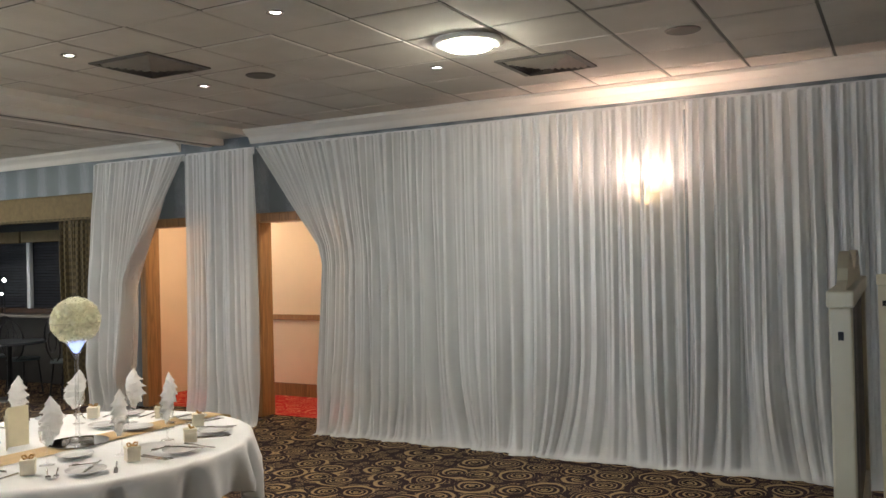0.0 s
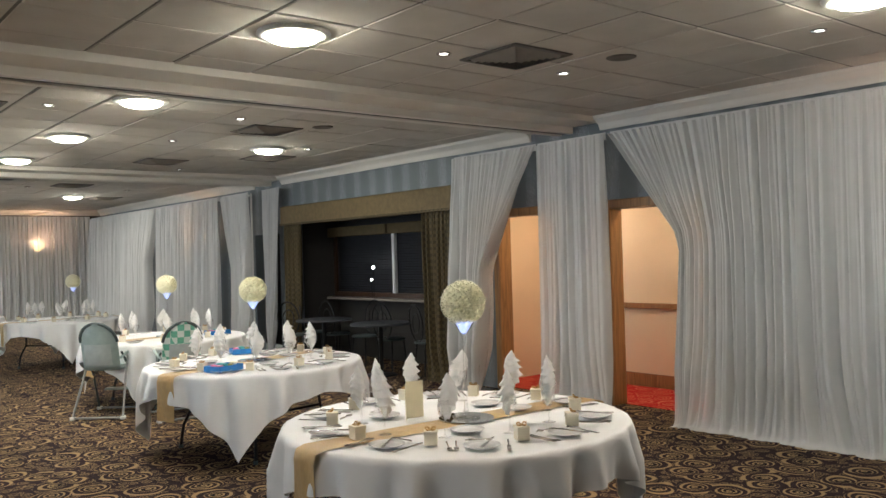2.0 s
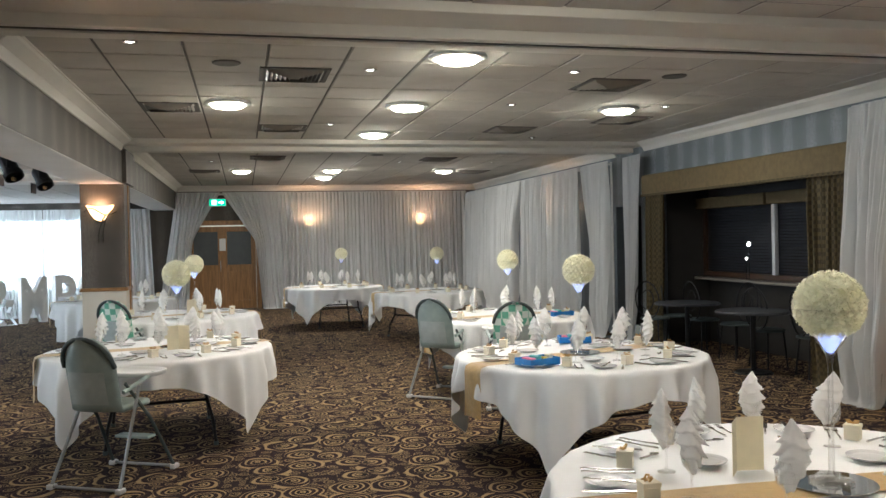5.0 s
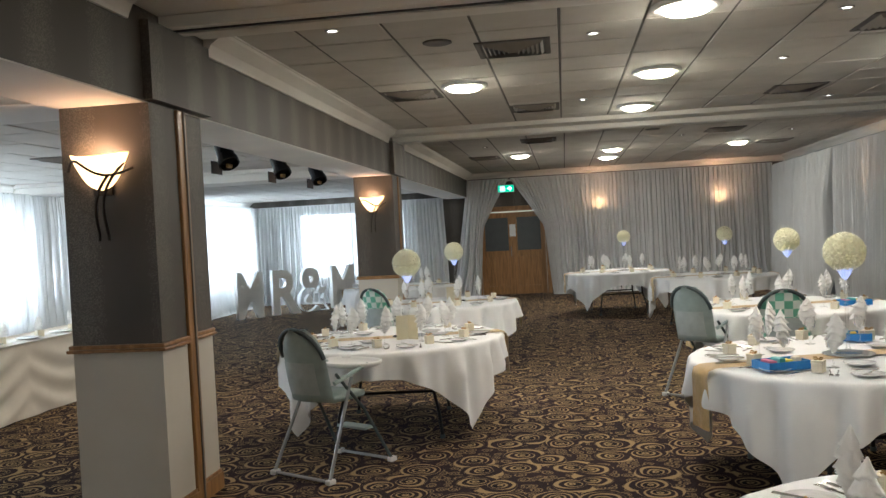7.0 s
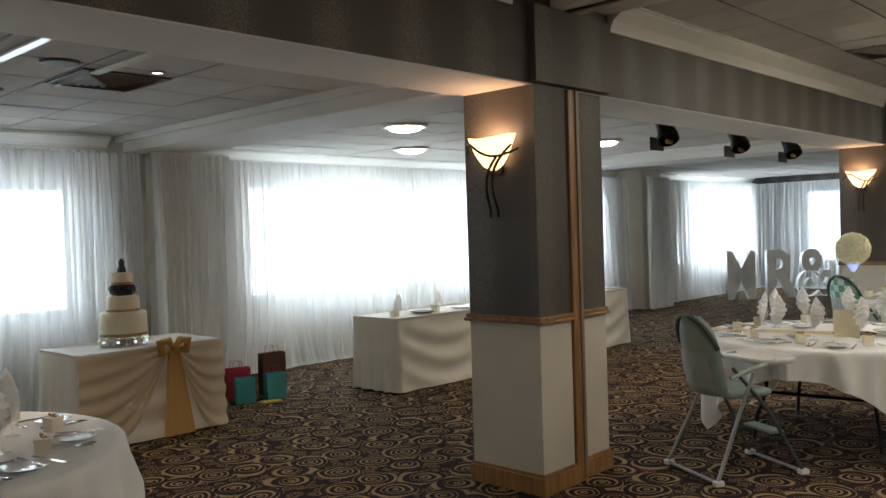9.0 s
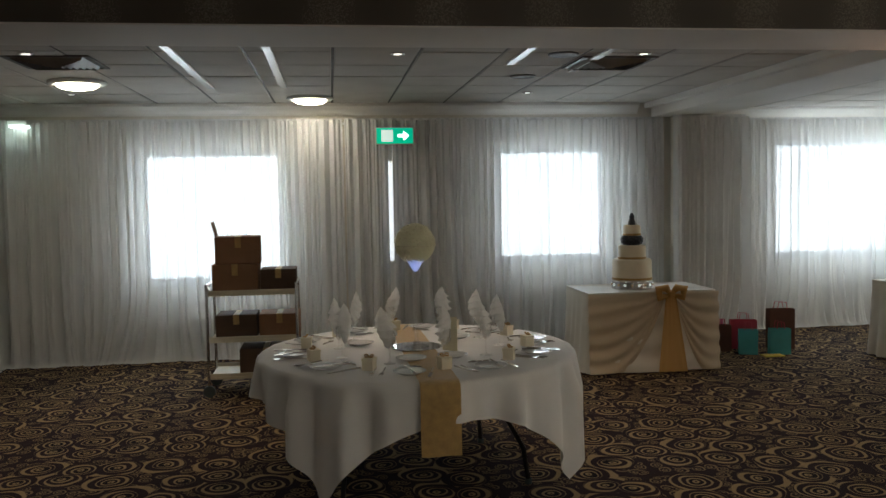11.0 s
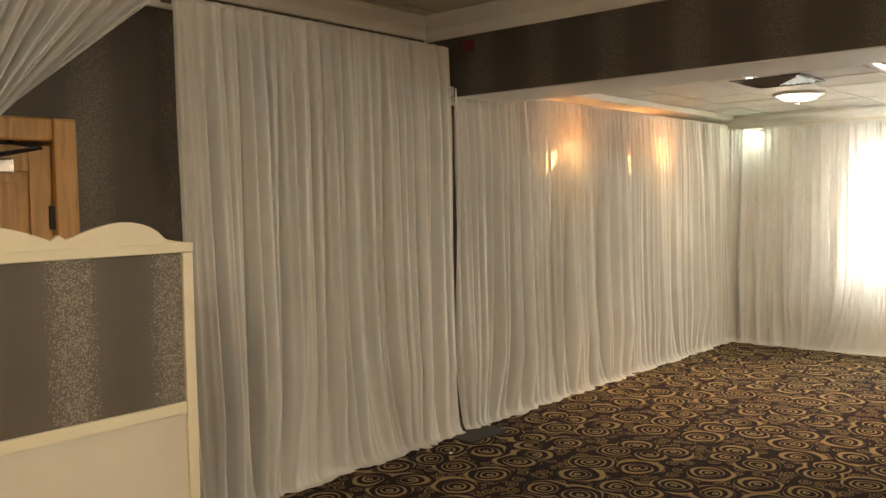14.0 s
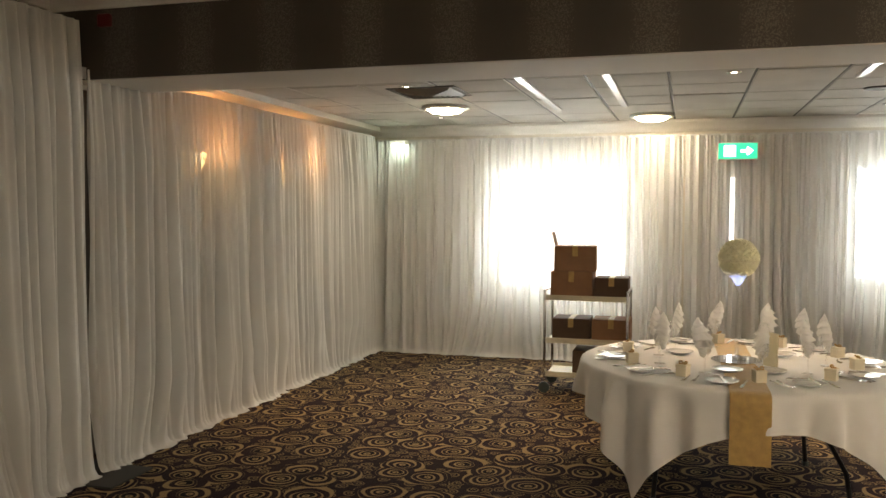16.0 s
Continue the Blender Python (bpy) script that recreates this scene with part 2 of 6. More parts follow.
def sheer_material(name, color, thin=0.1, through_light=0.42):
    """Voile: light passes, and a little of what is behind shows."""
    m = bpy.data.materials.new(name)
    m.use_nodes = True
    nt = m.node_tree
    nt.nodes.remove(nt.nodes["Principled BSDF"])
    out = nt.nodes["Material Output"]
    tc = nt.nodes.new("ShaderNodeTexCoord")
    n1 = node(nt, "ShaderNodeTexNoise", Scale=2.2, Detail=5.0)
    nt.links.new(tc.outputs["Object"], n1.inputs["Vector"])
    weave = node(nt, "ShaderNodeTexNoise", Scale=420.0, Detail=1.0)
    nt.links.new(tc.outputs["Object"], weave.inputs["Vector"])
    sc = nt.nodes.new("ShaderNodeVectorMath")
    sc.operation = "SCALE"
    sc.inputs[0].default_value = color
    nt.links.new(math_node(nt, "MULTIPLY_ADD", n1.outputs["Fac"], 0.2, math_node(nt, "MULTIPLY_ADD", weave.outputs["Fac"], 0.16, 0.82)), sc.inputs["Scale"])
    bp = node(nt, "ShaderNodeBump", Strength=0.12, Distance=0.002)
    nt.links.new(weave.outputs["Fac"], bp.inputs["Height"])
    d, t, s = nt.nodes.new("ShaderNodeBsdfDiffuse"), nt.nodes.new("ShaderNodeBsdfTranslucent"), nt.nodes.new("ShaderNodeBsdfTransparent")
    for n in (d, t):
        nt.links.new(sc.outputs["Vector"], n.inputs["Color"])
        nt.links.new(bp.outputs["Normal"], n.inputs["Normal"])
    m1, m2 = nt.nodes.new("ShaderNodeMixShader"), nt.nodes.new("ShaderNodeMixShader")
    m1.inputs[0].default_value, m2.inputs[0].default_value = through_light, thin
    nt.links.new(d.outputs[0], m1.inputs[1])
    nt.links.new(t.outputs[0], m1.inputs[2])
    nt.links.new(m1.outputs[0], m2.inputs[1])
    nt.links.new(s.outputs[0], m2.inputs[2])
    nt.links.new(m2.outputs[0], out.inputs["Surface"])
    return m


def clear_material(name, tint=(1, 1, 1), gloss=0.12):
    """Thin clear glass."""
    m = bpy.data.materials.new(name)
    m.use_nodes = True
    nt = m.node_tree
    nt.nodes.remove(nt.nodes["Principled BSDF"])
    s, g, mx = nt.nodes.new("ShaderNodeBsdfTransparent"), nt.nodes.new("ShaderNodeBsdfGlossy"), nt.nodes.new("ShaderNodeMixShader")
    s.inputs["Color"].default_value = (*tint, 1)
    g.inputs["Roughness"].default_value = 0.03
    lw = nt.nodes.new("ShaderNodeLayerWeight")
    lw.inputs["Blend"].default_value = 0.35
    nt.links.new(math_node(nt, "MULTIPLY_ADD", lw.outputs["Facing"], 0.55, gloss * 0.4), mx.inputs[0])
    nt.links.new(s.outputs[0], mx.inputs[1])
    nt.links.new(g.outputs[0], mx.inputs[2])
    nt.links.new(mx.outputs[0], nt.nodes["Material Output"].inputs["Surface"])
    return m


def check_material(name, a, b_col, size):
    m = mat(name, a, 0.9, vary=0.1)
    nt = m.node_tree
    tc = nt.nodes.new("ShaderNodeTexCoord")
    ch = node(nt, "ShaderNodeTexChecker", Scale=size)
    nt.links.new(tc.outputs["Object"], ch.inputs["Vector"])
    ch.inputs["Color1"].default_value, ch.inputs["Color2"].default_value = (*a, 1), (*b_col, 1)
    nt.links.new(ch.outputs["Color"], nt.nodes["Principled BSDF"].inputs["Base Color"])
    return m


M_CARPET = carpet_material("carpet", (0.011, 0.008, 0.010), (0.305, 0.212, 0.108), (0.034, 0.018, 0.02))
M_RED = carpet_material("red_carpet", (0.42, 0.02, 0.02), (0.55, 0.16, 0.09), (0.35, 0.015, 0.02))
M_PAPER = wallpaper_material("taupe_wallpaper", (0.06, 0.049, 0.039), (0.2, 0.18, 0.155))
M_BLUEPAPER = wallpaper_material("grey_blue_wallpaper", (0.13, 0.15, 0.165), (0.34, 0.37, 0.4), 0.4)
M_TILE = mat("ceiling_tile", (0.55, 0.52, 0.475), 0.9, vary=0.1, scale=2.5, bump=0.35, bscale=180)
M_GRID = mat("ceiling_grid", (0.09, 0.08, 0.072), 0.6)
M_VENT = mat("grey_vent_metal", (0.2, 0.175, 0.15), 0.5, vary=0.1)
M_PLASTER = mat("white_plaster", (0.72, 0.69, 0.64), 0.75, vary=0.07, scale=1.5, bump=0.1, bscale=40)
M_CREAM = mat("cream_paint", (0.60, 0.55, 0.47), 0.6, vary=0.08, scale=1.7, bump=0.08, bscale=50)
M_PEACH = mat("peach_paint", (0.82, 0.64, 0.45), 0.65, vary=0.06, scale=1.5, bump=0.1, bscale=50)
M_OAK = wood_material("oak", (0.34, 0.175, 0.065))
M_PINE = wood_material("pine", (0.5, 0.26, 0.085))
M_DARKWOOD = wood_material("dark_wood", (0.06, 0.03, 0.016))
M_VOILE = sheer_material("white_voile", (0.88, 0.88, 0.87), 0.32, 0.13)
M_LINEN = mat("white_linen", (0.86, 0.86, 0.85), 0.85, vary=0.05, scale=4, bump=0.15, bscale=300, sheen=0.2)
M_SATIN = mat("ivory_satin", (0.78, 0.73, 0.64), 0.5, vary=0.07, scale=4, bump=0.05, bscale=200, sheen=0.3)
M_NAPKIN = sheer_material("napkin_linen", (0.98, 0.97, 0.95), 0.0, 0.45)
M_HESSIAN = mat("gold_runner", (0.52, 0.34, 0.12), 0.55, vary=0.16, scale=30, bump=0.3, bscale=500, sheen=0.3)
M_SWAG = sheer_material("champagne_organza", (0.74, 0.62, 0.46), 0.12, 0.3)
M_SASH = sheer_material("gold_organza", (0.66, 0.4, 0.15), 0.05, 0.3)
M_CHINA = mat("white_china", (0.8, 0.8, 0.79), 0.12, vary=0.02)
M_STEEL = mat("stainless_steel", (0.62, 0.6, 0.58), 0.18, 1.0, vary=0.1, scale=30)
M_BLACKMETAL = mat("black_metal", (0.02, 0.02, 0.021), 0.4, 0.6, vary=0.2)
M_IRON = mat("wrought_iron", (0.05, 0.04, 0.032), 0.5, 0.7, vary=0.25, scale=20)
M_IVORYCARD = mat("ivory_card", (0.8, 0.74, 0.58), 0.7, vary=0.05, scale=15)
M_GOLD = mat("gold_ribbon", (0.5, 0.3, 0.1), 0.35, 0.4, vary=0.2, scale=40)
M_ROSE = sheer_material("ivory_roses", (1.0, 0.98, 0.82), 0.0, 0.5)
M_GLASS = clear_material("clear_glass")
M_PANE = clear_material("window_glass", (0.95, 0.97, 0.97), 0.08)
M_MIRROR = mat("mirror", (0.85, 0.87, 0.88), 0.03, 1.0, vary=0.02)
M_LED = mat("blue_white_led", (0.8, 0.85, 1.0), 0.4, emit=(0.3, 0.42, 1.0), strength=1.6)
M_LAMP = mat("lamp_diffuser", (0.9, 0.88, 0.8), 0.4, emit=(1.0, 0.9, 0.68), strength=30.0)
M_SPOT = mat("downlight_bulb", (0.9, 0.88, 0.85), 0.4, emit=(1.0, 0.95, 0.88), strength=9.0)
M_SHADE = mat("alabaster_shade", (0.9, 0.75, 0.5), 0.4, emit=(1.0, 0.62, 0.28), strength=5.0)
M_GREEN = mat("exit_sign_green", (0.0, 0.45, 0.25), 0.4, emit=(0.0, 0.75, 0.42), strength=1.2)
M_SIGNWHITE = mat("exit_sign_white", (0.9, 0.95, 0.92), 0.4, emit=(0.8, 1.0, 0.92), strength=1.6)
M_OUTSIDE = mat("overcast_sky", (0.8, 0.8, 0.8), 0.9, emit=(0.86, 0.93, 1.0), strength=5.5)
M_EMLENS = mat("emergency_lens", (0.85, 0.95, 0.9), 0.4, emit=(0.78, 1.0, 0.92), strength=9.0)
M_WHITEPLASTIC = mat("white_plastic", (0.78, 0.78, 0.76), 0.35, vary=0.03)
M_BRUSHED = mat("grey_tube", (0.7, 0.7, 0.68), 0.4, 0.1, vary=0.08)
M_GINGHAM = check_material("green_gingham", (0.66, 0.74, 0.68), (0.16, 0.44, 0.31), 15)
M_GREYPAD = mat("grey_green_padding", (0.33, 0.4, 0.38), 0.6, vary=0.15, scale=10)
M_PADLIGHT = mat("pale_grey_fabric", (0.42, 0.47, 0.46), 0.7, vary=0.12, scale=12, bump=0.1, bscale=80)
M_DARKPAD = mat("dark_grey_trim", (0.06, 0.08, 0.08), 0.6, vary=0.15)
M_BLUE = mat("blue_card", (0.02, 0.2, 0.55), 0.5, vary=0.12, scale=20)
M_PINK = mat("pink_card", (0.75, 0.2, 0.35), 0.5)
M_CARDBOARD = mat("cardboard", (0.30, 0.16, 0.085), 0.85, vary=0.14, scale=9, bump=0.1, bscale=120)
M_BROWNBOX = mat("brown_box", (0.11, 0.065, 0.04), 0.8, vary=0.2, scale=8)
M_TEAL = mat("teal_paper", (0.12, 0.48, 0.48), 0.6, vary=0.1, scale=10)
M_BROWNBAG = mat("brown_paper", (0.16, 0.07, 0.045), 0.7, vary=0.15, scale=10)
M_REDBAG = mat("red_paper", (0.5, 0.06, 0.09), 0.6, vary=0.1)
M_YELLOW = mat("yellow_paper", (0.7, 0.55, 0.08), 0.6)
M_ICING = mat("ivory_icing", (0.80, 0.70, 0.52), 0.55, vary=0.05, scale=14, bump=0.1, bscale=90)
M_TOPPER = mat("dark_cake_topper", (0.05, 0.05, 0.055), 0.5, vary=0.2)
M_LETTER = mat("white_letter_paint", (0.8, 0.81, 0.8), 0.5, vary=0.05)
M_CURTAIN = check_material("olive_brocade", (0.085, 0.062, 0.026), (0.05, 0.037, 0.016), 24)
M_PELMET = mat("olive_pelmet_cloth", (0.13, 0.093, 0.04), 0.8, vary=0.18, scale=14, bump=0.15, bscale=120)
M_BLIND = mat("dark_blind", (0.035, 0.037, 0.045), 0.5, vary=0.15)
M_FRAMEWHITE = mat("white_window_frame", (0.55, 0.56, 0.58), 0.4, vary=0.05)
# voile again, greyed so that the colour itself holds the shadow
M_VOILE_SHADED = sheer_material("grey_shadowed_voile", (0.5, 0.5, 0.5), 0.02, 0.12)
M_SCREENCREAM = mat("cream_gloss_paint", (0.68, 0.62, 0.47), 0.35, vary=0.06, scale=3, bump=0.04, bscale=30)
M_TABLETOP = mat("plywood_table_top", (0.28, 0.18, 0.09), 0.5, vary=0.15)
M_FIREBOX = mat("red_plastic", (0.13, 0.008, 0.008), 0.4)
M_PICTURE = mat("muted_print", (0.35, 0.3, 0.26), 0.6, vary=0.5, scale=9)
M_GLAZE = mat("grey_frosted_glass", (0.075, 0.085, 0.09), 0.3, vary=0.1)
M_CHAIRLEG = mat("grey_chair_tube", (0.34, 0.35, 0.35), 0.35, 0.5, vary=0.1)
# near-black puts the gloom of unlit rooms into their walls; also a black plate
M_DARKROOM = mat("dim_room_and_plate_black", (0.03, 0.027, 0.024), 0.7, vary=0.1)

# ---- mesh helpers ----


def part(name, bm, material, parent=None, label="", smooth=False):
    """Links a bmesh as one mesh object under a thing or a part."""
    me = bpy.data.meshes.new(name)
    bmesh.ops.recalc_face_normals(bm, faces=bm.faces)
    bm.to_mesh(me)
    bm.free()
    me.materials.append(material)
    if smooth:
        me.polygons.foreach_set("use_smooth", [True] * len(me.polygons))
    ob = new(name, me)
    if parent:
        ob.parent = parent
    if label:
        tagged(ob, label)
    return ob


def sheet(name, verts, faces, material, parent=None, label="", smooth=True):
    """One mesh straight from vertices and faces."""
    me = bpy.data.meshes.new(name)
    me.from_pydata(verts, [], faces)
    me.materials.append(material)
    if smooth:
        me.polygons.foreach_set("use_smooth", [True] * len(me.polygons))
    ob = new(name, me)
    if parent:
        ob.parent = parent
    if label:
        tagged(ob, label)
    return ob


def thing(name, m, label, category, group=""):
    ob = new(name)
    ob.empty_display_size = 0.1
    ob.matrix_world = m
    return tagged(ob, label, category, group)


def box(bm, a, b, bevel=0.0):
    made = bmesh.ops.create_cube(bm, size=1.0)["verts"]
    lo, hi = [min(p) for p in zip(a, b)], [max(p) for p in zip(a, b)]
    for v in made:
        v.co = Vector([lo[i] + (v.co[i] + 0.5) * (hi[i] - lo[i]) for i in range(3)])
    if bevel:
        edges = list({e for v in made for e in v.link_edges})
        bmesh.ops.bevel(bm, geom=edges, offset=bevel, segments=2, profile=0.5, affect="EDGES")
    return bm


def boxes(*pairs, bevel=0.0):
    bm = bmesh.new()
    for a, b in pairs:
        box(bm, a, b, bevel)
    return bm


def tube(bm, points, r, seg=8, closed=False):
    """A round bar along a line of points; r: one radius, or one for each point."""
    pts = [Vector(p) for p in points]
    rr = r if isinstance(r, (list, tuple)) else [r] * len(pts)
    rings, up = [], None
    for i, p in enumerate(pts):
        d = (pts[min(i + 1, len(pts) - 1)] - pts[max(i - 1, 0)]).normalized()
        if up is None or abs(up.dot(d)) > 0.95:
            up = Vector((0, 0, 1)) if abs(d.z) < 0.9 else Vector((1, 0, 0))
        s = d.cross(up).normalized()
        u = s.cross(d).normalized()
        up = u
        rings.append([bm.verts.new(p + rr[i] * (math.cos(a) * s + math.sin(a) * u)) for a in (2 * math.pi * k / seg for k in range(seg))])
    for a, b in zip(rings, rings[1:]):
        for k in range(seg):
            bm.faces.new((a[k], a[(k + 1) % seg], b[(k + 1) % seg], b[k]))
    bm.faces.new(rings[0][::-1])
    bm.faces.new(rings[-1])
    return bm


def lathe(bm, profile, seg=24, c=(0, 0, 0)):
    """A turned shape from (radius, height) pairs."""
    rings = []
    for r, z in profile:
        if r < 1e-5:
            rings.append([bm.verts.new((c[0], c[1], c[2] + z))])
        else:
            rings.append([bm.verts.new((c[0] + r * math.cos(2 * math.pi * k / seg), c[1] + r * math.sin(2 * math.pi * k / seg), c[2] + z)) for k in range(seg)])
    for a, b in zip(rings, rings[1:]):
        for k in range(seg):
            n = (k + 1) % seg
            if len(a) == 1 and len(b) == 1:
                continue
            if len(a) == 1:
                bm.faces.new((a[0], b[n], b[k]))
            elif len(b) == 1:
                bm.faces.new((a[k], a[n], b[0]))
            else:
                bm.faces.new((a[k], a[n], b[n], b[k]))
    return bm


def curve_value(knots, v):
    """Eased value at v of a line through (v, value) knots."""
    if v <= knots[0][0]:
        return knots[0][1]
    for (a, x), (b, y) in zip(knots, knots[1:]):
        if v <= b:
            w = (v - a) / (b - a)
            return x + (y - x) * w
    return knots[-1][1]


def drape(axis, plane, out, left, right, ztop, folds=10.5, material=None, amp=0.056, flare=0.1, zbot=0.0, name="voile_drape", seed=0,
          label="floor-length white voile drape hanging in soft pleats", header=True):
    """A pleated curtain on the wall 'axis = plane'. left and right: where its edges run, as knots (share of the drop, place along the wall)."""
    rnd = random.Random(seed + int(abs(left[0][1]) * 100))
    ph = [rnd.uniform(0, 6.28) for _ in range(8)]
    top0, top1 = left[0][1], right[0][1]
    w_top = abs(top1 - top0)
    n = max(3, w_top * folds)
    nu, nv = int(n * 20) + 2, 36
    power = 1 + 0.9 * w_top
    deep = [rnd.uniform(0.35, 1.25) for _ in range(97)]
    wide = [rnd.uniform(0.3, 1.2) for _ in range(97)]

    def ridge(a, sizes, sharp):
        """Rounded ridges between narrow valleys, each of its own depth."""
        k = a / (2 * math.pi)
        f = k - math.floor(k)
        size = sizes[int(math.floor(k)) % 97] * (1 - f) + sizes[(int(math.floor(k)) + 1) % 97] * f
        return size * (2 * abs(math.sin(a / 2)) ** sharp - 1.1)

    verts, faces = [], []
    for j in range(nv + 1):
        v = 1 - (1 - j / nv) ** 1.35
        s0, s1 = curve_value(left, v), curve_value(right, v)
        squeeze = min(1.6, max(0.8, (w_top / max(0.15, abs(s1 - s0))) ** 0.5))
        low = max(0.0, (v - 0.62) / 0.38)
        blend = min(0.8, 0.08 + 0.85 * v)
        for i in range(nu + 1):
            u = i / nu
            d = u * w_top
            drift = 0.9 * math.sin(4.1 * d + ph[0]) + 0.6 * math.sin(9.7 * d + ph[1])
            a = 2 * math.pi * n * u + 1.6 * drift + 0.5 * v * math.sin(5.3 * d + ph[3])
            b = 0.53 * (2 * math.pi * n * u) + 1.9 * math.sin(3.3 * d + ph[2]) + 1.1 * math.sin(7.9 * d + ph[4]) + 0.7 * v * math.sin(2.9 * d + ph[6])
            fine = ridge(a, deep, 0.8) + 0.22 * math.sin(2.31 * a + ph[5])
            broad = 1.35 * ridge(b, wide, 0.85) + 0.5 * ridge(a, deep, 0.8)
            body = (1 - blend) * fine + blend * broad + 0.05 * math.sin(3.1 * a + ph[6]) * (0.6 + 0.4 * math.sin(0.7 * a + ph[0]))
            grow = 0.4 + 0.5 * min(1, v * 5) + 0.2 * v
            sway = math.sin(2.7 * d + ph[5]) + 0.7 * math.sin(6.1 * d + ph[7])
            hem = max(0.0, (v - 0.972) / 0.028)
            off = 0.045 + 1.45 * amp * squeeze * grow * body * (1 - 0.8 * max(0.0, (v - 0.8) / 0.2)) + flare * (0.3 * v * v + 0.7 * v ** 9) + 0.012 * v * math.sin(1.7 * d + ph[5])
            off += hem * (0.055 + 0.02 * math.sin(0.37 * b + ph[1]))
            s = top0 + (top1 - top0) * u + (s1 - top1) * u ** power + (s0 - top0) * (1 - u) ** power
            s += 0.085 * low ** 2.2 * sway * min(1.0, 6 * u * (1 - u) + 0.15)
            z = ztop + (zbot + 0.02 - ztop) * min(1.0, v / 0.978) - 0.012 * abs(math.sin(2.6 * d)) * (1 - v) ** 6
            z = max(z - 0.009 * hem, zbot + 0.008)
            p = plane + out * off
            verts.append((p, s, z) if axis == "x" else (s, p, z))
    for j in range(nv):
        for i in range(nu):
            k = j * (nu + 1) + i
            faces.append((k, k + 1, k + nu + 2, k + nu + 1))
    root = thing(name, pose(0, 0, 0), label, "drape", "white wall drapes" if material is None else "")
    sheet("pleated_cloth", verts, faces, material or M_VOILE, root)
    if header:
        hv, hf = [], []
        for j in range(2):
            for i in range(nu + 1):
                u = i / nu
                s = left[0][1] + (right[0][1] - left[0][1]) * u
                p = plane + out * (0.022 + 0.007 * math.sin(2 * math.pi * n * u))
                z = ztop + 0.015 - 0.075 * j
                hv.append((p, s, z) if axis == "x" else (s, p, z))
        for i in range(nu):
            hf.append((i, i + 1, i + nu + 2, i + nu + 1))
        sheet("heading_tape", hv, hf, material or M_VOILE, root)
    return root


def walled(name, axis, inner, outer, s0, s1, z0, z1, openings, material, label, trim=None):
    """A wall on 'axis' from inner to outer face, with openings (a, b, low, high) cut through."""
    pairs = []

    def add(a, b, lo, hi):
        if b - a > 1e-4 and hi - lo > 1e-4:
            pairs.append(((inner, a, lo), (outer, b, hi)) if axis == "x" else ((a, inner, lo), (b, outer, hi)))

    at = s0
    for a, b, lo, hi in sorted(openings):
        add(at, a, z0, z1)
        add(a, b, z0, lo)
        add(a, b, hi, z1)
        at = b
    add(at, s1, z0, z1)
    ob = part(name, boxes(*pairs), material)
    return tagged(ob, label, "wall", kind="structure")

# ---- structure ----
WALL_E, FAR, NEAR, BEAM = 5.12, 20.45, -3.22, -2.46
tagged(part("floor", boxes(((-8.6, NEAR - 0.2, -0.12), (WALL_E + 0.005, FAR + 0.2, 0.0)), ((WALL_E + 0.005, 1.9, -0.12), (WALL_E + 0.17, 6.05, 0.0))), M_CARPET), "patterned carpet with gold rings on a near-black ground", "floor", kind="structure")
tagged(part("corridor_floor", boxes(((WALL_E + 0.17, 1.9, -0.12), (7.0, 6.05, 0.004))), M_RED), "red patterned corridor carpet", "floor", kind="structure")
tagged(part("bay_floor", boxes(((WALL_E, 6.06, -0.12), (7.4, 10.7, 0.0))), M_CARPET), "patterned carpet in the window bay", "floor", kind="structure")

DOORS_E = [(2.72, 3.82, 0.0, 2.07), (4.62, 5.52, 0.0, 2.07)]
walled("wall_east", "x", WALL_E, WALL_E + 0.16, NEAR, FAR, 0, 3.2,
       [*[(a - 0.03, b + 0.03, c, h + 0.03) for a, b, c, h in DOORS_E], (6.2, 10.5, 0.0, 2.3), (11.0, 11.9, 0.0, 2.1), (15.2, 16.0, 0.0, 2.1)], M_BLUEPAPER, "wall with grey-blue striped wallpaper behind the drapes")
walled("wall_north", "y", FAR, FAR + 0.16, -8.6, WALL_E + 0.16, 0, 3.2, [(-2.25, -0.55, 0.0, 2.1), NORTH_WINDOW], M_PAPER, "end wall with dark taupe paper behind the drapes")
walled("wall_south", "y", NEAR, NEAR - 0.16, -8.6, WALL_E + 0.16, 0, 3.2, [(0.35, 1.27, 0.0, 2.07)], M_PAPER, "end wall with dark taupe glitter-striped wallpaper")
walled("wall_west", "x", -7.62, -7.8, NEAR, 4.3, 0, 3.2, [(a, b, c, d) for a, b, c, d, x in WINDOWS if x > -8], M_CREAM, "window wall behind voile drapes")
walled("wall_west_bay", "x", -8.2, -8.38, 4.3, FAR, 0, 3.2, [(a, b, c, d) for a, b, c, d, x in WINDOWS if x < -8], M_CREAM, "recessed window wall behind voile drapes")
tagged(part("wall_return", boxes(((-8.38, 4.3, 0), (-7.3, 4.72, 3.2))), M_CREAM), "painted pier between two window bays", "wall", kind="structure")
tagged(part("wall_return_2", boxes(((-8.38, 14.2, 0), (-7.6, 14.9, 3.2))), M_CREAM), "painted pier between two window bays", "wall", kind="structure")
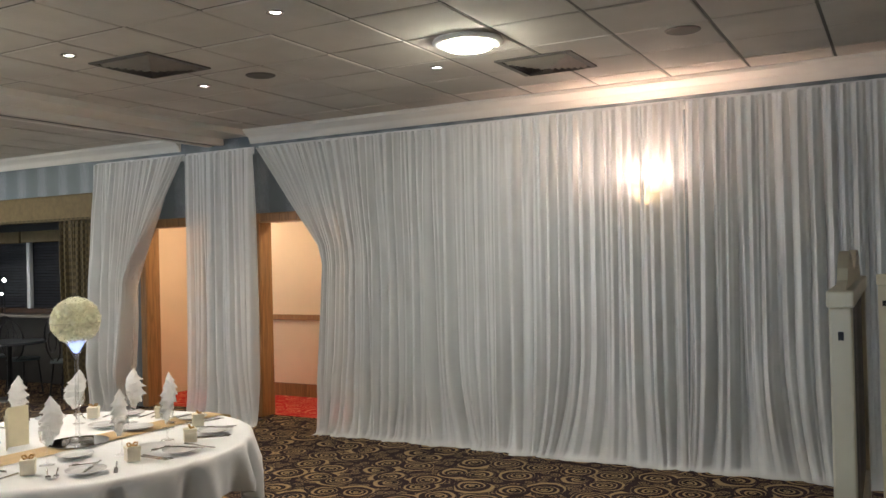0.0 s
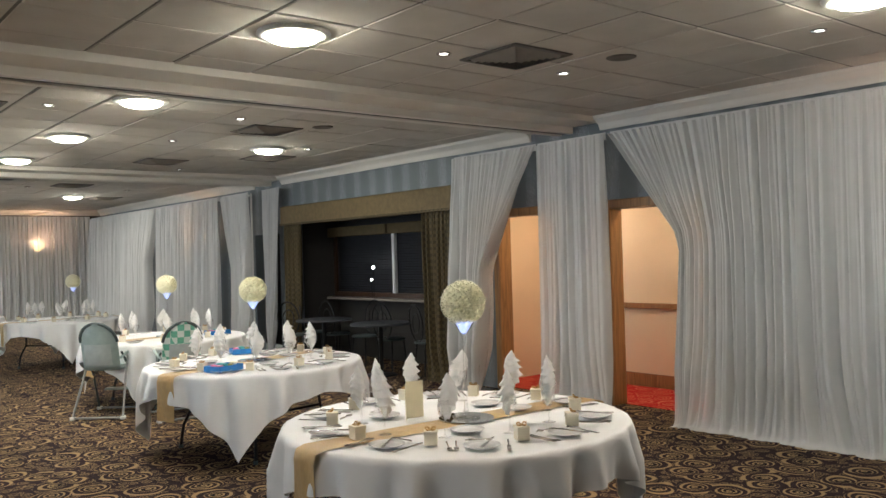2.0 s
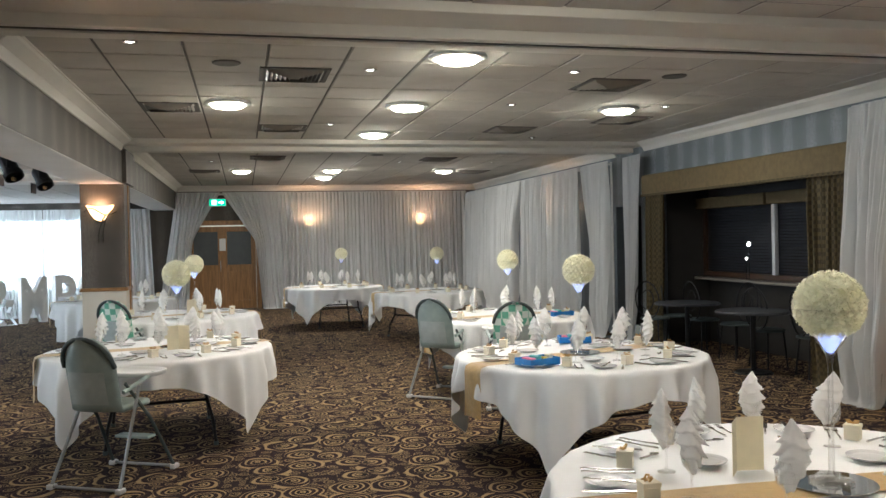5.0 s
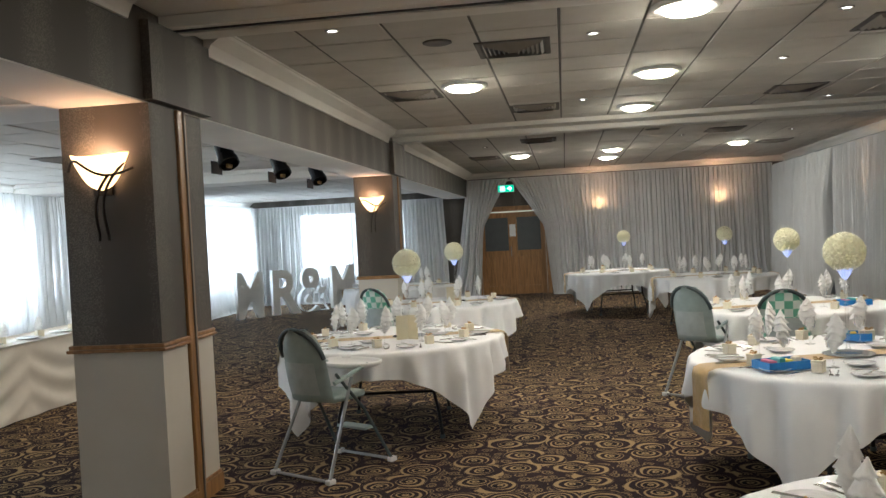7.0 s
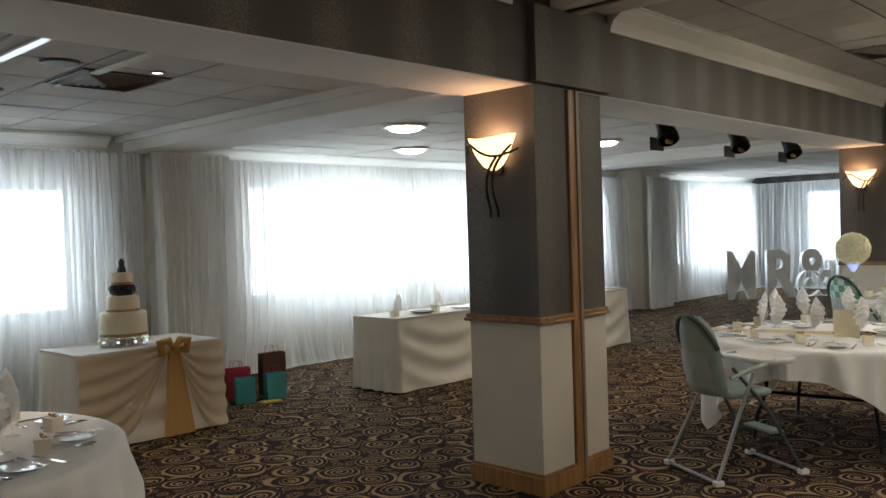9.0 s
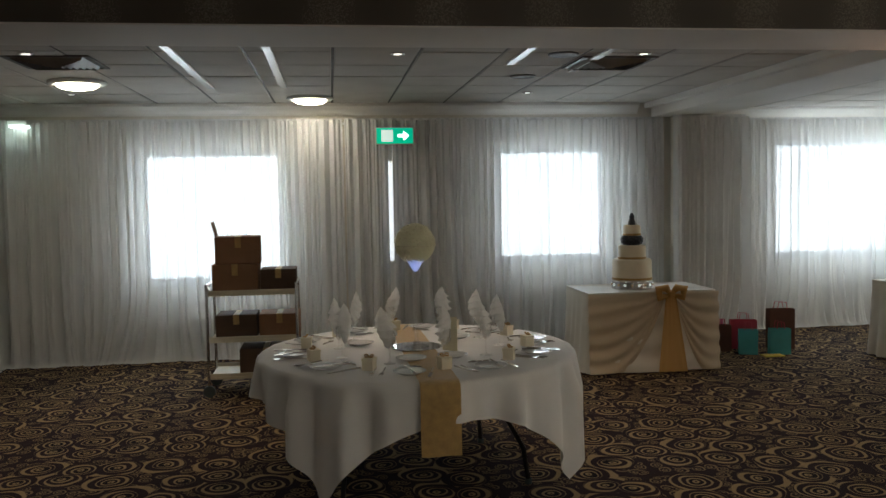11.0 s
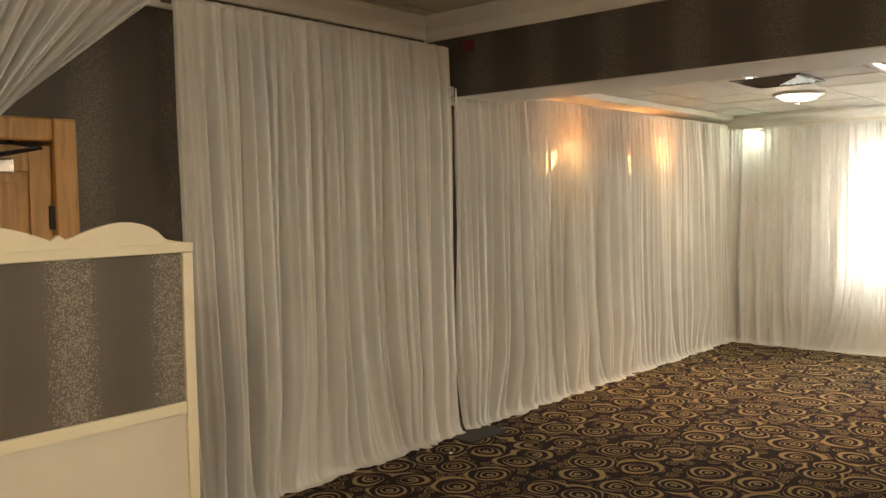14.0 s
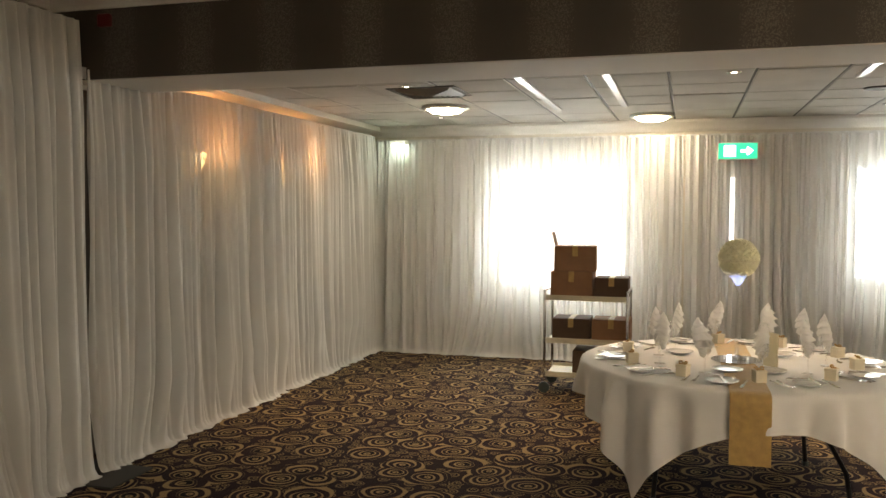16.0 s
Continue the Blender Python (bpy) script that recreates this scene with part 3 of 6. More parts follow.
# rooms behind the doors
tagged(part("wall_corridor", boxes(((6.35, 1.9, 0), (6.5, 6.05, 2.6)), ((WALL_E + 0.16, 1.75, 0), (6.5, 1.9, 2.6)), ((WALL_E + 0.16, 6.05, 0), (6.5, 6.2, 2.6))), M_PEACH), "peach painted corridor wall", "wall", kind="structure")
tagged(part("corridor_ceiling", boxes(((WALL_E + 0.16, 1.75, 2.6), (6.5, 6.2, 2.7))), M_PLASTER), "plain white corridor ceiling", "ceiling", kind="structure")
tagged(part("corridor_dado", boxes(((6.325, 1.9, 0.93), (6.35, 6.05, 1.0)), bevel=0.008), M_OAK), "oak dado rail on the corridor wall", "trim", kind="structure")
tagged(part("corridor_skirting", boxes(((6.325, 1.9, 0.004), (6.35, 6.05, 0.16)), bevel=0.005), M_OAK), "oak skirting on the corridor wall", "trim", kind="structure")
# dimness of the bay and recess is put into their surface colour
tagged(part("wall_bay", boxes(((5.98, 6.2, 0), (6.12, 10.7, 2.6)), ((WALL_E + 0.16, 6.205, 0), (5.975, 6.23, 2.6)), ((WALL_E + 0.16, 10.5, 0), (5.98, 10.64, 2.6))), M_DARKROOM), "window bay wall with its dimness put into near-black colour", "wall", kind="structure")
tagged(part("bay_ceiling", boxes(((WALL_E + 0.16, 6.21, 2.4), (6.12, 10.64, 2.5))), M_DARKROOM), "low window bay ceiling with its dimness put into the colour", "ceiling", kind="structure")
tagged(part("wall_closet", boxes(((WALL_E + 0.9, 10.7, 0), (WALL_E + 1.0, 16.4, 2.4)), ((WALL_E + 0.16, 10.7, 2.3), (WALL_E + 1.0, 16.4, 2.4)), ((WALL_E + 0.16, 16.3, 0), (WALL_E + 1.0, 16.4, 2.4)), ((WALL_E + 0.16, 10.7, 0), (WALL_E + 1.0, 10.76, 2.4))), M_DARKROOM), "recess wall behind the drapes, its gloom put into near-black colour", "wall", kind="structure")
for x, y, z in ((5.75, 3.2, 2.58), (5.75, 5.0, 2.58)):
    area("corridor_lamp", pose(x, y, z - 0.03), 0.25, 0.25, 20, (1.0, 0.76, 0.5), "DISK")


def tiled(name, x0, x1, y0, y1, z, cx, cy, label):
    """Lay-in ceiling: tiles of 0.6 m, dropped a little below the grid, in one mesh."""
    v, f = [], []

    def slab(a, b, c, d, lo, hi, bev):
        k = len(v)
        v.extend([(a, c, hi), (b, c, hi), (b, d, hi), (a, d, hi), (a, c, lo + bev), (b, c, lo + bev), (b, d, lo + bev), (a, d, lo + bev),
                  (a + bev, c + bev, lo), (b - bev, c + bev, lo), (b - bev, d - bev, lo), (a + bev, d - bev, lo)])
        f.extend([(k, k + 1, k + 2, k + 3), (k + 8, k + 11, k + 10, k + 9)])
        for q in range(4):
            n = (q + 1) % 4
            f.extend([(k + q, k + 4 + q, k + 4 + n, k + n), (k + 4 + q, k + 8 + q, k + 8 + n, k + 4 + n)])

    i0, i1 = math.floor((x0 - cx) / 0.6) - 1, math.ceil((x1 - cx) / 0.6) + 1
    j0, j1 = math.floor((y0 - cy) / 0.6) - 1, math.ceil((y1 - cy) / 0.6) + 1
    rnd = random.Random(5)
    for i in range(i0, i1):
        for j in range(j0, j1):
            a, b = max(x0, cx + 0.6 * i - 0.290), min(x1, cx + 0.6 * i + 0.290)
            c, d = max(y0, cy + 0.6 * j - 0.290), min(y1, cy + 0.6 * j + 0.290)
            if b - a > 0.05 and d - c > 0.05:
                drop = rnd.choice((0, 0, 0, 0.003, 0.005))
                slab(a, b, c, d, z - drop, z + 0.03, 0.006)
    n_tiles = len(f)
    k = len(v)
    v.extend([(x0, y0, z + 0.006), (x1, y0, z + 0.006), (x1, y1, z + 0.006), (x0, y1, z + 0.006), (x0, y0, z + 0.1), (x1, y0, z + 0.1), (x1, y1, z + 0.1), (x0, y1, z + 0.1)])
    f.extend([(k, k + 3, k + 2, k + 1), (k + 4, k + 5, k + 6, k + 7), (k, k + 1, k + 5, k + 4), (k + 1, k + 2, k + 6, k + 5), (k + 2, k + 3, k + 7, k + 6), (k + 3, k, k + 4, k + 7)])
    me = bpy.data.meshes.new(name)
    me.from_pydata(v, [], f)
    me.materials.append(M_TILE)
    me.materials.append(M_GRID)
    me.polygons.foreach_set("material_index", [0] * n_tiles + [1] * 6)
    return tagged(new(name, me), label, "ceiling", kind="structure")


tiled("ceiling_1", BEAM, WALL_E, NEAR, 3.92, CEIL, 0.76, 0.33, "suspended ceiling of off-white square tiles")
tiled("ceiling_2", BEAM, WALL_E, 4.95, 10.85, CEIL, 0.81, 7.74, "suspended ceiling of off-white square tiles")
tiled("ceiling_3", BEAM, WALL_E, 11.85, FAR, CEIL, 0.85, 15.9, "suspended ceiling of off-white square tiles")
tiled("ceiling_4", -8.2, -3.02, NEAR, 4.05, SIDE, -5.83, -1.6, "low suspended ceiling over the window side")
tiled("ceiling_5", -8.2, -3.02, 4.75, 10.95, SIDE, -5.35, 5.85, "low suspended ceiling over the window side")
tiled("ceiling_6", -8.2, -3.02, 11.65, FAR, SIDE, -5.1, 15.9, "low suspended ceiling over the window side")

tagged(part("ceiling_margin", boxes(((-7.6, NEAR, 2.6), (-3.02, -2.9, 2.655))), M_PLASTER), "white plaster margin of the low ceiling", "ceiling", kind="structure")

# plaster bands that cross the hall, with the slot of a folding partition
for i, y in enumerate((4.43, 11.35)):
    ob = part(f"bulkhead_{i + 1}", boxes(((BEAM, y - 0.5, 3.0), (WALL_E, y - 0.12, 3.2)), ((BEAM, y - 0.12, 2.93), (WALL_E, y - 0.045, 3.2)), ((BEAM, y - 0.045, 2.97), (WALL_E, y + 0.045, 3.2)),
                                        ((BEAM, y + 0.045, 2.93), (WALL_E, y + 0.12, 3.2)), ((BEAM, y + 0.12, 3.0), (WALL_E, y + 0.5, 3.2)), bevel=0.006), M_PLASTER)
    tagged(ob, "white plaster bulkhead with a partition track", "bulkhead", kind="structure")
    ob = part(f"partition_track_{i + 1}", boxes(((BEAM, y - 0.042, 2.94), (WALL_E, y - 0.01, 2.969)), ((BEAM, y + 0.01, 2.94), (WALL_E, y + 0.042, 2.969))), M_BLACKMETAL)
    tagged(ob, "dark metal partition track in the bulkhead", "trim", kind="structure")
    ob = part(f"bulkhead_side_{i + 1}", boxes(((-8.2, y - 0.36, 2.5), (-3.02, y + 0.3, 2.9)), ((-8.2, y - 0.44, 2.6), (-3.02, y - 0.36, 2.66)), ((-8.2, y + 0.3, 2.6), (-3.02, y + 0.38, 2.66)), bevel=0.01), M_PLASTER)
    tagged(ob, "white plaster bulkhead over the window side", "bulkhead", kind="structure")


def coving(name, pts, side, z, label, size=0.12):
    """A moulded cornice along two plan points; side: way into the room."""
    (ax, ay), (bx, by) = pts
    prof = [(0.0, z - size), (0.02, z - size), (0.025, z - size + 0.02), (0.05, z - size * 0.55), (size * 0.85, z - 0.03), (size * 0.9, z - 0.012), (size, z - 0.012), (size, z), (0, z)]
    v = [(ax + side[0] * o, ay + side[1] * o, h) for o, h in prof] + [(bx + side[0] * o, by + side[1] * o, h) for o, h in prof]
    n = len(prof)
    f = [(i, (i + 1) % n, n + (i + 1) % n, n + i) for i in range(n)] + [tuple(range(n)), tuple(range(2 * n - 1, n - 1, -1))]
    ob = sheet(name, v, f, M_PLASTER, smooth=False)
    return tagged(ob, label, "cornice", kind="structure")


for i, (a, b) in enumerate(((NEAR, 3.92), (4.95, 10.85), (11.85, FAR))):
    coving(f"cornice_east_{i + 1}", ((WALL_E, a), (WALL_E, b)), (-1, 0), CEIL - 0.004, "white moulded cornice", 0.14)
    coving(f"cornice_beam_{i + 1}", ((BEAM, a), (BEAM, b)), (1, 0), CEIL - 0.004, "white moulded cornice", 0.16)
coving("cornice_south", ((BEAM, NEAR), (WALL_E, NEAR)), (0, 1), CEIL - 0.008, "white moulded cornice", 0.14)
coving("cornice_north", ((BEAM, FAR), (WALL_E, FAR)), (0, -1), CEIL - 0.008, "white moulded cornice", 0.14)
coving("cornice_west", ((-7.62, NEAR), (-7.62, 3.9)), (1, 0), SIDE - 0.004, "white moulded cornice above the windows", 0.12)
coving("cornice_west_bay", ((-8.2, 4.8), (-8.2, FAR)), (1, 0), SIDE - 0.004, "white moulded cornice above the windows", 0.12)

tagged(part("beam", boxes(((BEAM - 0.56, NEAR, 2.47), (BEAM, FAR, 3.2))), M_PAPER), "deep beam papered in dark taupe stripes", "beam", kind="structure")
tagged(part("beam_soffit", boxes(((BEAM - 0.555, NEAR, 2.462), (BEAM - 0.005, FAR, 2.4695))), M_PLASTER), "white painted underside of the beam", "beam", kind="structure")
tagged(part("upper_wall", boxes(((-8.38, NEAR, 3.19), (WALL_E, FAR, 3.25))), M_PLASTER), "plain slab above the ceilings", "slab", kind="structure")


def pillar(y0, label):
    """A square column: papered above, painted below the dado, with a timber jamb."""
    root = thing("pillar", pose(0, 0, 0), label, "pillar", "columns under the beam")
    x0, x1 = BEAM - 0.54, BEAM + 0.015
    part("papered_shaft", boxes(((x0, y0, 1.07), (x1, y0 + 0.32, 2.462)), ((x0, y0 + 0.46, 1.07), (x1 - 0.03, y0 + 0.76, 2.462))), M_PAPER, root, "dark taupe glitter-striped paper")
    part("painted_base", boxes(((x0, y0, 0.13), (x1, y0 + 0.32, 1.03)), ((x0, y0 + 0.46, 0.13), (x1 - 0.03, y0 + 0.76, 1.03))), M_CREAM, root, "cream painted lower half")
    for a, b, e in ((y0, y0 + 0.32, x1), (y0 + 0.46, y0 + 0.76, x1 - 0.03)):
        part("dado_rail", boxes(((x0 - 0.03, a - 0.03, 1.03), (e + 0.03, b + 0.01, 1.05)), ((x0 - 0.02, a - 0.02, 1.05), (e + 0.02, b + 0.01, 1.075)), bevel=0.006), M_OAK, root, "moulded oak dado rail")
        part("skirting", boxes(((x0 - 0.02, a - 0.02, 0.001), (e + 0.02, b + 0.015, 0.11)), ((x0 - 0.012, a - 0.012, 0.11), (e + 0.012, b + 0.01, 0.13)), bevel=0.004), M_OAK, root, "oak skirting board")
    part("jamb", boxes(((x0 + 0.05, y0 + 0.33, 0.001), (x1 + 0.015, y0 + 0.45, 2.462)), bevel=0.008), M_OAK, root, "oak partition jamb")
    part("jamb_strip", boxes(((x1 + 0.0155, y0 + 0.4, 0.02), (x1 + 0.024, y0 + 0.415, 2.46))), M_VENT, root, "grey metal strip")
    part("upper_block", boxes(((x0 + 0.1, y0 - 0.02, 2.475), (x1 + 0.04, y0 + 0.8, 2.93))), M_PAPER, root, "papered head above the beam line")
    return root


P1 = pillar(4.1, "square column with taupe paper, oak dado rail and skirting")
P2 = pillar(11.0, "square column with taupe paper, oak dado rail and skirting")


def sconce(m, label, power=7.0, iron=True, tint=WARM):
    """Half-bowl wall light held by curved iron bars. It hangs on the plane y = 0 and faces -y."""
    root = thing("wall_light", m, label, "wall light", "wall lights")
    v, f = [], []
    nu, nv = 20, 8
    for j in range(nv + 1):
        w = j / nv
        for i in range(nu + 1):
            a = math.pi * i / nu
            r = 0.175 * (0.12 + 0.88 * w ** 0.55)
            v.append((r * math.cos(a), -0.02 - 0.75 * r * math.sin(a), -0.13 + 0.2 * w + 0.012 * math.cos(2 * a) * w))
    for j in range(nv):
        for i in range(nu):
            k = j * (nu + 1) + i
            f.append((k, k + 1, k + nu + 2, k + nu + 1))
    sheet("shade", v, f, M_SHADE, root, "glowing alabaster half-bowl")
    part("back_plate", boxes(((-0.06, -0.02, -0.16), (0.06, 0.0, 0.02)), bevel=0.006), M_IRON, root)
    if iron:
        bm = bmesh.new()
        tube(bm, [(-0.2 + 0.4 * t, -0.03 - 0.16 * math.sin(math.pi * t), -0.01 + 0.045 * math.sin(2 * math.pi * t)) for t in [k / 14 for k in range(15)]], 0.008)
        part("curved_bar", bm, M_IRON, root)
        for s in (-1, 1):
            bm = bmesh.new()
            tube(bm, [(s * (0.015 + 0.015 * t) + 0.13 * (1 - t) ** 2, -0.03 - 0.11 * math.sin(math.pi * min(1, t * 1.1)) * (1 - 0.5 * t), 0.02 - 0.44 * t) for t in [k / 12 for k in range(13)]], 0.009)
            part("hanging_bar", bm, M_IRON, root)
    bulb("wall_light_bulb", m @ Vector((0, -0.09, 0.09)), power, tint, 0.04)
    return root


sconce(pose(-2.745, 4.098, 2.1), "alabaster half-bowl wall light with curved iron bars, lit", 7)
sconce(pose(-2.745, 10.998, 2.1), "alabaster half-bowl wall light with curved iron bars, lit", 7)
sconce(pose(WALL_E - 0.002, -0.33, 2.18, 0, 0, -90), "lit wall light glowing through the drape", 55, tint=(1.0, 0.66, 0.48))
sconce(pose(WALL_E - 0.002, 13.9, 2.15, 0, 0, -90), "lit wall light glowing through the drape", 6)
for x in (0.75, 3.6):
    sconce(pose(x, FAR - 0.002, 2.15), "lit wall light glowing through the drape", 26)
for x in (-3.96, -5.63):
    sconce(pose(x, NEAR + 0.002, 2.05, 0, 0, 180), "lit wall light glowing through the drape", 7, tint=(1.0, 0.42, 0.15))

# ---- windows and doors ----


def window(i, y0, y1, z0, z1, x):
    root = tagged(thing(f"window_{i}", pose(0, 0, 0), "bright daylit window in a white frame behind voile", "window"), kind="structure")
    d0, d1 = x - 0.06, x - 0.12
    part("window_frame", boxes(((d0, y0, z0), (d1, y0 + 0.05, z1)), ((d0, y1 - 0.05, z0), (d1, y1, z1)), ((d0, y0 + 0.05, z0), (d1, y1 - 0.05, z0 + 0.05)), ((d0, y0 + 0.05, z1 - 0.05), (d1, y1 - 0.05, z1)), bevel=0.006), M_FRAMEWHITE, root)
    n = max(1, round((y1 - y0) / 1.2))
    w = (y1 - y0 - 0.1) / n
    for k in range(n):
        a = y0 + 0.05 + k * w
        if k:
            part("mullion", boxes(((d0 - 0.005, a - 0.03, z0 + 0.05), (d1 + 0.005, a + 0.03, z1 - 0.05)), bevel=0.005), M_FRAMEWHITE, root)
        p = part("pane", boxes(((d0 - 0.03, a + 0.03, z0 + 0.05), (d0 - 0.036, a + w - 0.03, z1 - 0.05))), M_PANE, root)
        p.visible_shadow = False
    part("window_sill", boxes(((x + 0.04, y0 - 0.05, z0 - 0.03), (x - 0.06, y1 + 0.05, z0)), bevel=0.006), M_FRAMEWHITE, root)


for i, w in enumerate(WINDOWS):
    window(i + 1, *w)

root = tagged(thing("window_8", pose(0, 0, 0), "bright daylit window in a white frame behind voile", "window"), kind="structure")
nx0, nx1, nz0, nz1 = NORTH_WINDOW
part("window_frame", boxes(((nx0, FAR + 0.06, nz0), (nx0 + 0.05, FAR + 0.12, nz1)), ((nx1 - 0.05, FAR + 0.06, nz0), (nx1, FAR + 0.12, nz1)), ((nx0 + 0.05, FAR + 0.06, nz0), (nx1 - 0.05, FAR + 0.12, nz0 + 0.05)), ((nx0 + 0.05, FAR + 0.06, nz1 - 0.05), (nx1 - 0.05, FAR + 0.12, nz1)), bevel=0.006), M_FRAMEWHITE, root)
p = part("pane", boxes(((nx0 + 0.05, FAR + 0.09, nz0 + 0.05), (nx1 - 0.05, FAR + 0.096, nz1 - 0.05))), M_PANE, root)
p.visible_shadow = False
part("mullion", boxes(((-5.53, FAR + 0.055, nz0 + 0.05), (-5.47, FAR + 0.088, nz1 - 0.05)), bevel=0.004), M_FRAMEWHITE, root)

# shaded bay window with closed blinds
root = tagged(thing("window_7", pose(0, 0, 0), "dark bay window with closed slatted blinds and white mullions", "window"), kind="structure")
part("window_frame", boxes(((5.88, 6.2, 1.0), (5.97, 10.5, 1.07)), ((5.88, 6.2, 2.03), (5.97, 10.5, 2.1)), ((5.88, 6.2, 1.07), (5.97, 6.27, 2.03)), ((5.88, 10.43, 1.07), (5.97, 10.5, 2.03))), M_DARKWOOD, root)
for y in (7.3, 8.68):
    part("mullion", boxes(((5.84, y, 1.07), (5.9, y + 0.07, 2.03)), bevel=0.006), M_FRAMEWHITE, root, "white window upright")
for z in [1.1 + 0.04 * k for k in range(23)]:
    bm = bmesh.new()
    box(bm, (5.905, 6.27, -0.002), (5.945, 10.43, 0.002))
    bmesh.ops.rotate(bm, verts=bm.verts, cent=(5.925, 0, 0), matrix=Matrix.Rotation(radians(55), 3, "Y"))
    bmesh.ops.translate(bm, verts=bm.verts, vec=(0, 0, z))
    part("blind_slat", bm, M_BLIND, root)
part("window_sill", boxes(((5.72, 6.2, 0.95), (5.97, 10.5, 0.99)), bevel=0.008), M_VENT, root, "grey sill")
part("valance", boxes(((5.76, 6.2, 2.0), (5.81, 8.75, 2.16)), ((5.76, 8.8, 2.0), (5.81, 10.5, 2.16)), bevel=0.01), M_PELMET, root, "olive cloth valance")
# bright reflections in the window glass, modelled as glowing bulbs on made-up stands
for y, z, k in ((9.2, 0.46, 1.0), (9.26, 0.27, 0.7)):
    lamp = thing("lantern", pose(5.8, y, 0.99), "glowing bulb on a made-up stand for a reflection in the window", "lantern", "sill lamps")
    part("stand", tube(bmesh.new(), [(0, 0, 0.001), (0, 0, z)], 0.006), M_BLACKMETAL, lamp)
    part("bulb", lathe(bmesh.new(), [(0.0, z), (0.02 * k, z + 0.004), (0.026 * k, z + 0.03 * k), (0.01 * k, z + 0.055 * k), (0.0, z + 0.06 * k)], 12), M_SPOT, lamp, "glowing white spot standing for a reflection")

pel = thing("pelmet", pose(0, 0, 0), "padded olive brocade pelmet over the window bay", "pelmet")
bm = boxes(((WALL_E - 0.2, 6.1, 2.22), (WALL_E - 0.01, 10.6, 2.52)), bevel=0.02)
part("board", bm, M_PELMET, pel)
part("fringe", boxes(((WALL_E - 0.215, 6.1, 2.2), (WALL_E - 0.2, 10.6, 2.235)), bevel=0.004), M_CURTAIN, pel)
drape("x", WALL_E - 0.1, -1, [(0, 6.2), (1, 6.25)], [(0, 6.86), (1, 6.8)], 2.3, 10, M_CURTAIN, 0.035, 0.02, name="window_curtain", label="heavy olive brocade curtain beside the window bay", header=False)
drape("x", WALL_E - 0.1, -1, [(0, 10.0), (1, 10.05)], [(0, 10.55), (1, 10.5)], 2.3, 10, M_CURTAIN, 0.035, 0.02, name="window_curtain", label="heavy olive brocade curtain beside the window bay", header=False)
# this drape's shade comes from its greyed voile colour
drape("x", WALL_E - 0.14, -1, [(0, 10.62), (1, 10.95)], [(0, 11.25), (0.6, 11.15), (1, 11.12)], 2.86, 9, M_VOILE_SHADED, 0.03, 0.05, name="shaded_drape", label="grey-green drape beside the window bay, shadow put into its colour", header=False)


def door_frame(name, axis_y0, axis_y1, h, x0, x1, label):
    ob = part(name, boxes(((x0, axis_y0 - 0.1, 0.005), (x1, axis_y0, h + 0.1)), ((x0, axis_y1, 0.005), (x1, axis_y1 + 0.1, h + 0.1)), ((x0, axis_y0, h), (x1, axis_y1, h + 0.1)), bevel=0.012), M_OAK)
    return tagged(ob, label, "door frame", kind="structure")


for i, (a, b, c, h) in enumerate(DOORS_E):
    door_frame(f"door_frame_{i + 1}", a, b, h, WALL_E - 0.03, WALL_E + 0.18, "oak door frame with an open doorway to the corridor")


def panel_door(name, m, w, h, material, label, glazed=False):
    """A leaf in the plane y = 0, hinged at x = 0, with raised rails and sunk panels."""
    root = tagged(thing(name, m, label, "door"), kind="structure")
    st = 0.11
    part("leaf_frame", boxes(((0, -0.022, 0.01), (st, 0.022, h)), ((w - st, -0.022, 0.01), (w, 0.022, h)), ((st, -0.022, 0.01), (w - st, 0.022, 0.22)), ((st, -0.022, 0.95), (w - st, 0.022, 1.1)), ((st, -0.022, h - 0.13), (w - st, 0.022, h)), bevel=0.005), material, root)
    part("lower_panel", boxes(((st, -0.01, 0.22), (w - st, 0.01, 0.95)), ((st + 0.05, -0.016, 0.27), (w - st - 0.05, 0.016, 0.9)), bevel=0.004), material, root)
    part("upper_panel", boxes(((st, -0.008, 1.1), (w - st, 0.008, h - 0.13))) if glazed else boxes(((st, -0.01, 1.1), (w - st, 0.01, h - 0.13)), ((st + 0.05, -0.016, 1.15), (w - st - 0.05, 0.016, h - 0.18)), bevel=0.004), M_GLAZE if glazed else material, root, "grey frosted glazing" if glazed else "")
    bm = bmesh.new()
    tube(bm, [(w - 0.05, -0.05, 0.95), (w - 0.05, -0.05, 1.2)], 0.012)
    tube(bm, [(w - 0.05, -0.05, 0.97), (w - 0.05, -0.02, 0.97)], 0.008)
    tube(bm, [(w - 0.05, -0.05, 1.18), (w - 0.05, -0.02, 1.18)], 0.008)
    part("pull_handle", bm, M_STEEL, root)
    return root


panel_door("door_1", pose(-2.2, FAR + 0.08, 0), 0.8, 2.05, M_OAK, "wooden double door leaf with grey upper glazing", True)
d = panel_door("door_2", pose(-0.6, FAR + 0.08, 0, 0, 0, 180), 0.8, 2.05, M_OAK, "wooden double door leaf with grey upper glazing", True)
tagged(part("door_frame_3", boxes(((-2.32, FAR - 0.03, 0.005), (-2.21, FAR + 0.18, 2.2)), ((-0.59, FAR - 0.03, 0.005), (-0.48, FAR + 0.18, 2.2)), ((-2.21, FAR - 0.03, 2.08), (-0.59, FAR + 0.18, 2.2)), bevel=0.01), M_OAK), "oak frame of the double doors", "door frame", kind="structure")
